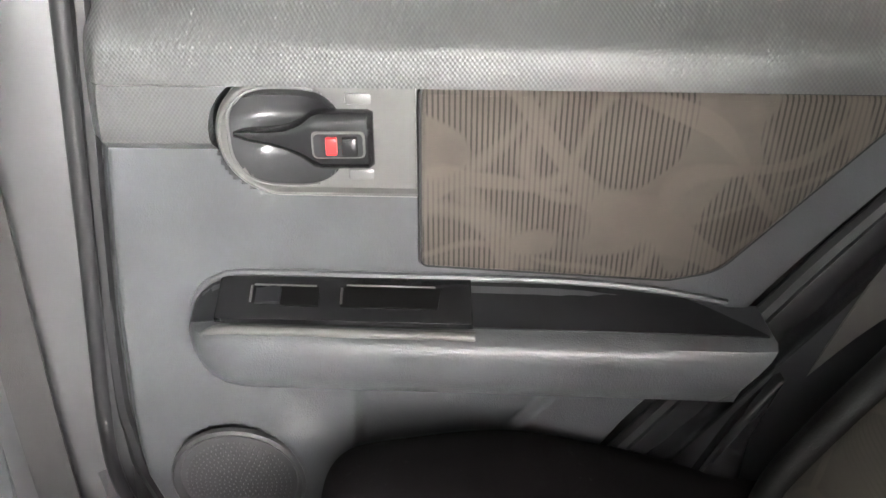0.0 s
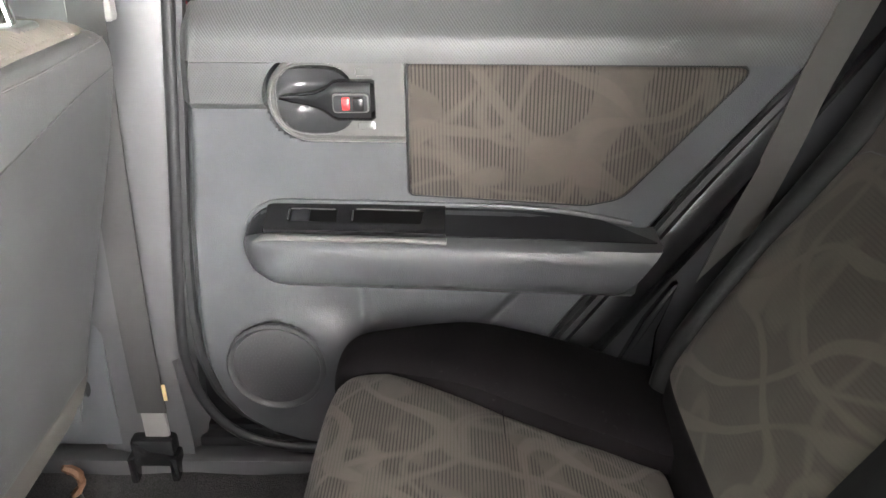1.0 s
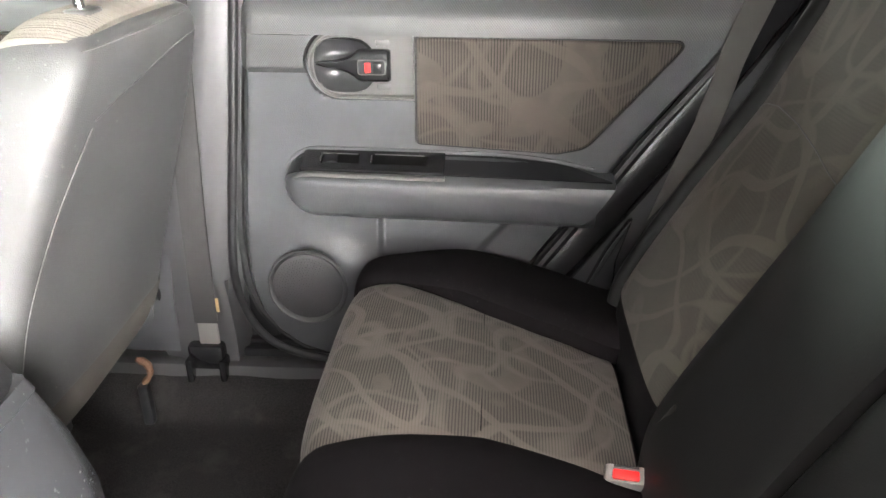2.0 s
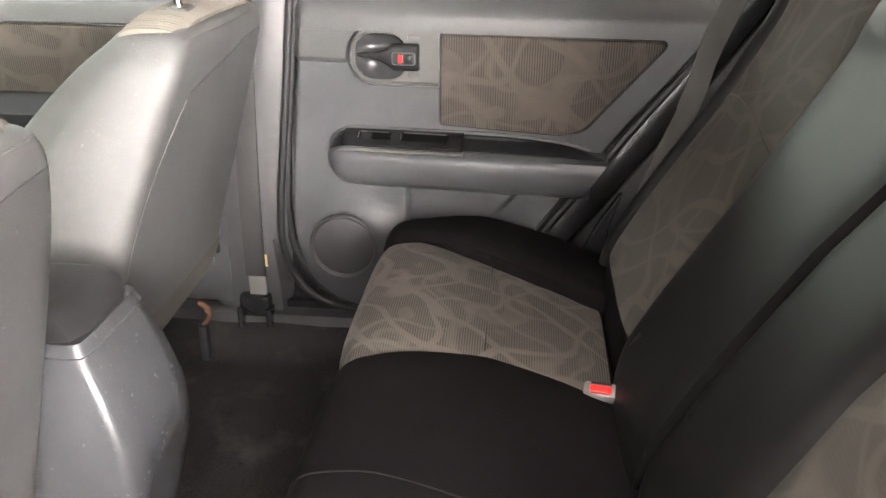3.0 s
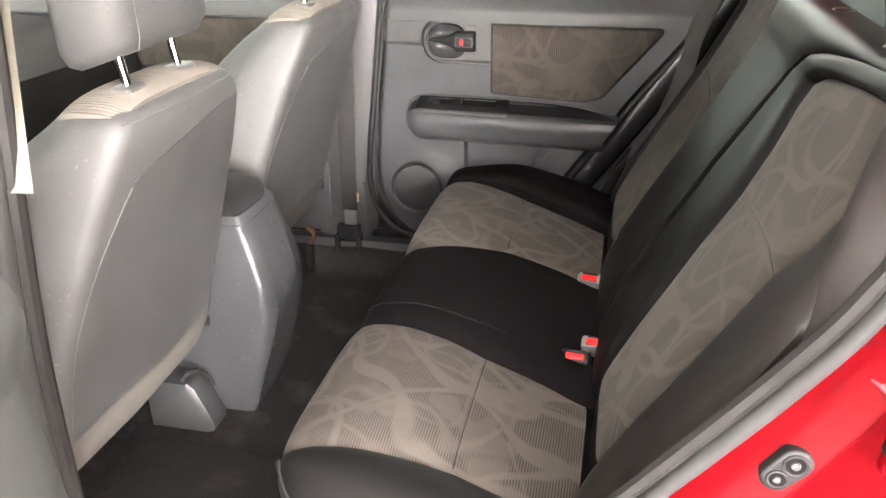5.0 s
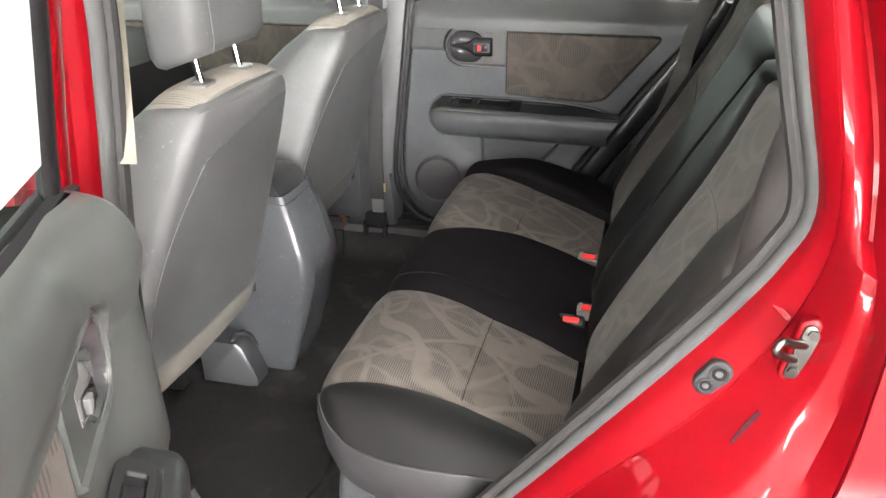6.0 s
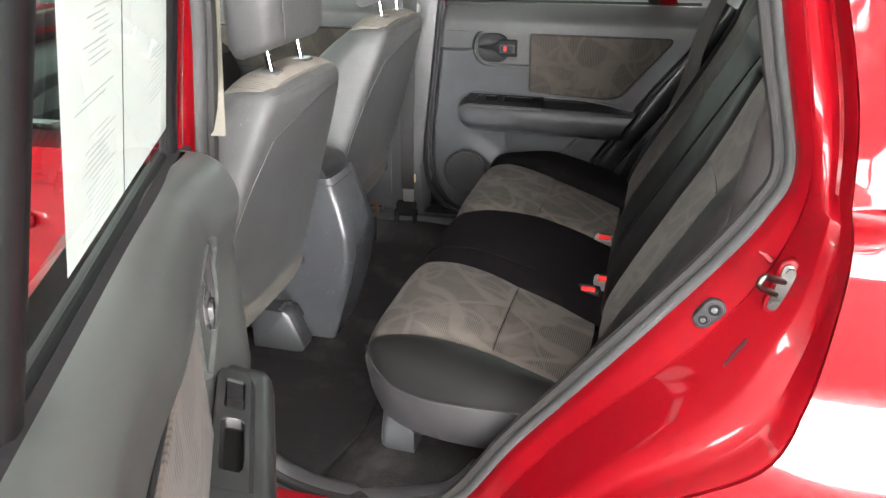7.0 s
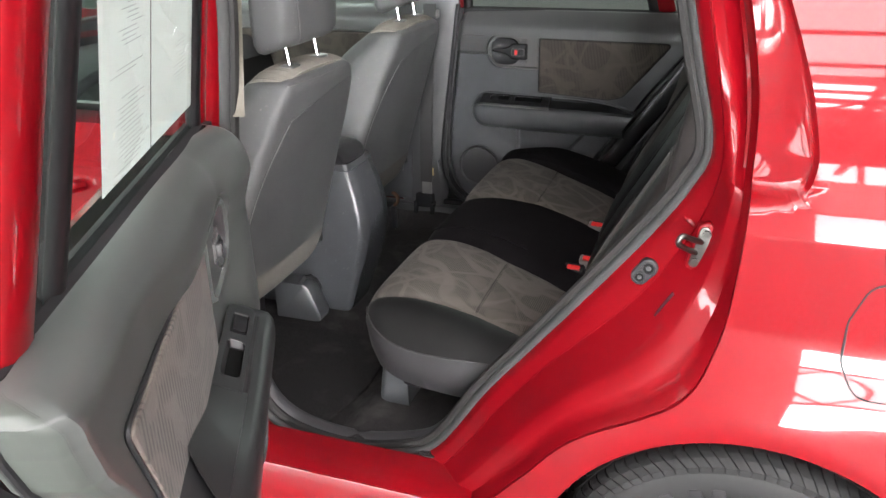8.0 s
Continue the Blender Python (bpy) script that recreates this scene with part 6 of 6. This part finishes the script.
# ---- belts ----
def strap(path, width, mat, thing_, wdir, thick=0.0014):
    p = [Vector(q) for q in path]
    w = Vector(wdir).normalized()
    secs = []
    for i, q in enumerate(p):
        d = (p[min(i + 1, len(p) - 1)] - p[max(i - 1, 0)]).normalized()
        n = d.cross(w).normalized()
        a, b = q - w * width / 2, q + w * width / 2
        secs.append([a - n * thick, b - n * thick, b + n * thick, a + n * thick])
    return part("webbing", loft(secs), mat, thing_, "grey woven webbing")


fbelt = thing("seat_belt", (-0.43, 0.70, 0.40), "grey front seat belt hanging along the centre pillar", "seat belt", "seat belts")
strap(smooth_path([(-0.40, 0.690, 1.12), (-0.415, 0.692, 0.90), (-0.428, 0.694, 0.65), (-0.432, 0.696, 0.46)], 6), 0.047, BELT, fbelt, (1, 0, 0))
part("anchor_tongue", box((-0.432, 0.700, 0.435), (0.040, 0.010, 0.055), 0.004), GREYTAB, fbelt)
part("tag", box((-0.402, 0.688, 0.505), (0.006, 0.003, 0.030), 0.001), plain("yellow_tag", (0.55, 0.42, 0.2), 0.7), fbelt, "small yellow cloth tag")
cov = part("anchor_cover", box((-0.440, 0.700, 0.385), (0.072, 0.035, 0.055), 0.008), GLOSSY, fbelt, "black plastic anchor cover")
for x in (-0.474, -0.406):
    part("prong", box((x, 0.692, 0.345), (0.014, 0.035, 0.075), 0.004), GLOSSY, cov)
part("guide", box((-0.40, 0.70, 1.085), (0.06, 0.02, 0.03), 0.006), GREYTAB, fbelt)

rb = thing("seat_belt", (0.45, 0.66, 0.60), "grey rear seat belt running down beside the backrest", "seat belt", "seat belts")
strap(smooth_path([(0.60, 0.650, 1.30), (0.527, 0.658, 1.085), (0.500, 0.664, 1.0), (0.490, 0.684, 0.925), (0.455, 0.694, 0.80), (0.41, 0.696, 0.66)], 6), 0.046, REARBELT, rb, (0.55, 0, -0.45))
# padded side trim between the wide backrest and the door opening
lobe = []
for z in frange(0.84, 1.40, 28):
    a = lerp_table([(0.84, 0.502), (0.917, 0.519), (0.966, 0.523), (1.041, 0.537), (1.116, 0.549), (1.181, 0.564), (1.40, 0.60)], z)
    b = lerp_table([(0.84, 0.505), (0.909, 0.522), (0.960, 0.548), (1.008, 0.568), (1.052, 0.579), (1.09, 0.585), (1.20, 0.59), (1.40, 0.61)], z)
    b = max(b, a + 0.006)
    lobe.append([(a + 0.030, -0.62, z), (a + 0.004, -0.640, z), (a, -0.652, z), (a + 0.15 * (b - a), -0.668, z), (a + 0.5 * (b - a), -0.683, z), (b - 0.10 * (b - a), -0.690, z), (b, -0.688, z), (b + 0.004, -0.675, z), (b + 0.03, -0.64, z)])
lb = thing("side_trim_pad", (0.55, -0.655, 0.84), "taupe grey moulded side trim beside the wide backrest", "trim panel")
part("pad", loft(lobe), SIDETRIM, lb)
part("tongue", slab(fillet([(-0.007, -0.030), (0.007, -0.030), (0.009, 0.02), (-0.009, 0.02)], 0.004), lambda u, v, w: (0.350 + 0.30 * v - w, 0.196 - 0.3 * v + u * 0.5, 0.645 + 0.85 * v + 0.2 * u), 0.005, 0.001), STEEL, rb, "bright steel belt tongue")


def buckle(x, y, z, tall, lean, turn, body_mat, label):
    """A buckle whose button face is centred at (x, y, z) and tipped towards the near door."""
    b = thing("belt_buckle", (x, y, z - tall), label, "belt buckle", "belt buckles")
    m = Matrix.Translation((x, y, z)) @ Matrix.Rotation(radians(turn), 4, "Z") @ Matrix.Rotation(radians(lean), 4, "X")
    part("housing", box((0, 0, -tall / 2 - 0.002), (0.054, 0.026, tall), 0.006), body_mat, b, xf=m)
    part("release_button", box((0, -0.003, 0.0), (0.034, 0.013, 0.008), 0.0025), REDTAB, b, "red release button", xf=m)
    part("slot", box((0, 0.0085, -0.001), (0.032, 0.003, 0.003), 0.0005), RUBBER, b, xf=m)
    e = m @ Vector((0, 0, -tall))
    strap([e, e + Vector((0.02, 0.03, -0.02)), e + Vector((0.06, 0.05, -0.035))], 0.04, RUBBER, b, (1, 0, 0))
    return b


buckle(0.300, 0.180, 0.566, 0.050, 30, -8, GREYTAB, "grey belt buckle with red button, lying on the cushion")
buckle(0.291, -0.138, 0.566, 0.050, 36, -4, DARK, "black belt buckle with red button, lying on the cushion")
buckle(0.326, -0.112, 0.584, 0.060, 28, -4, GREYTAB, "grey belt buckle with red button standing in the seat gap")

# ---- window sticker on the open door's pane ----
st = thing("window_sticker", SWUNG @ Vector((0.1, 0.845, 1.13)), "two white printed paper sheets stuck to the door window", "paper")


def on_pane(u, v, w):
    return SWUNG @ Vector((u, 0.770 - 0.16 * max(0, v - 1.09) + 0.003 + w, v))


for k, (a, b) in enumerate(((-0.290, -0.0155), (-0.0135, 0.192))):
    sh_ = part("paper_sheet", sheet(lambda u, v: on_pane(u, v, 0.0), frange(a, b, 4), frange(1.140, 1.47, 6)), PAPER, st)
    rnd = random.Random(5 + k)
    # blocks of small print: foot and head, and single lines between
    blocks = ((1.150, 1.235, 0.85), (1.262, 1.268, 1.0), (1.292, 1.455, 0.60)) if k else ((1.20, 1.26, 0.5), (1.31, 1.45, 0.45))
    for z0, z1, share in blocks:
        z = z0
        while z < z1:
            x = a + 0.03 + 0.04 * rnd.random()
            w = (b - a - 0.08) * share * rnd.uniform(0.55, 1.0)
            part("print_line", slab([(x, z), (x + w, z), (x + w, z + 0.0012), (x, z + 0.0012)], lambda u, v, q: on_pane(u, v, -0.0002 - q), 0.0002, 0), INK, sh_)
            z += 0.0056
part("sheet_edge", slab([(-0.0160, 1.140), (-0.0130, 1.140), (-0.0130, 1.47), (-0.0160, 1.47)], lambda u, v, q: on_pane(u, v, -0.0003 - q), 0.0002, 0), RUBBER, st)


# ---- dashboard and steering wheel, seen dimly through the windows ----
dash = thing("dashboard", (-1.35, 0, 0.55), "dark grey moulded dashboard under the windscreen", "dashboard")
DASH = plain("dashboard_plastic", (0.018, 0.018, 0.019), 0.5, grain=600, bump=0.3, var=0.1)
prof = ((-1.50, 0.60), (-1.20, 0.58), (-1.10, 0.66), (-1.08, 0.80), (-1.11, 0.92), (-1.20, 0.985), (-1.36, 1.00), (-1.50, 1.01))
part("body", loft([[(x + 0.03 * (abs(y) / 0.72) ** 4, y, z) for x, z in prof] for y in frange(-0.72, 0.72, 10)]), DASH, dash)
hood = []
for y in frange(-0.58, -0.20, 10):
    k = 1 - ((y + 0.39) / 0.19) ** 2
    hood.append([(-1.30, y, 0.97), (-1.29, y, 1.00 + 0.055 * k), (-1.16, y, 0.985 + 0.055 * k), (-1.12, y, 0.94)])
part("instrument_hood", loft(hood), DASH, dash)
part("glove_box", slab(fillet([(0.18, 0.63), (0.62, 0.63), (0.62, 0.78), (0.18, 0.78)], 0.02), lambda u, v, w: (-1.085 + 0.02 + w * 0.6, u, v), 0.01, 0.003), DASH, dash)
wheel_ = thing("steering_wheel", (-1.08, -0.39, 0.72), "black steering wheel in front of the instrument hood", "steering wheel")
tilt = Matrix.Translation((-0.95, -0.39, 0.90)) @ Matrix.Rotation(radians(-62), 4, "Y")
ring = [(0.185 * math.cos(a), 0.185 * math.sin(a), 0) for a in (2 * math.pi * k / 48 for k in range(48))]
part("rim", tube(ring, 0.015, 10, True), RUBBER, wheel_, xf=tilt)
part("hub", slab(fillet([(-0.07, -0.075), (0.06, -0.075), (0.06, 0.075), (-0.07, 0.075)], 0.03), lambda u, v, w: (u, v, w - 0.035), 0.03, 0.01), DASH, wheel_, xf=tilt)
for a in (90, 270, 180):
    c, q = math.cos(radians(a)), math.sin(radians(a))
    part("spoke", tube([(0.05 * c, 0.05 * q, -0.02), (0.12 * c, 0.12 * q, -0.012), (0.18 * c, 0.18 * q, 0)], 0.014, 8, flat=0.5), DASH, wheel_, xf=tilt)
part("column", tube([(0, 0, -0.03), (0, 0, -0.20)], 0.035, 12, up=(1, 0, 0)), DASH, wheel_, xf=tilt)
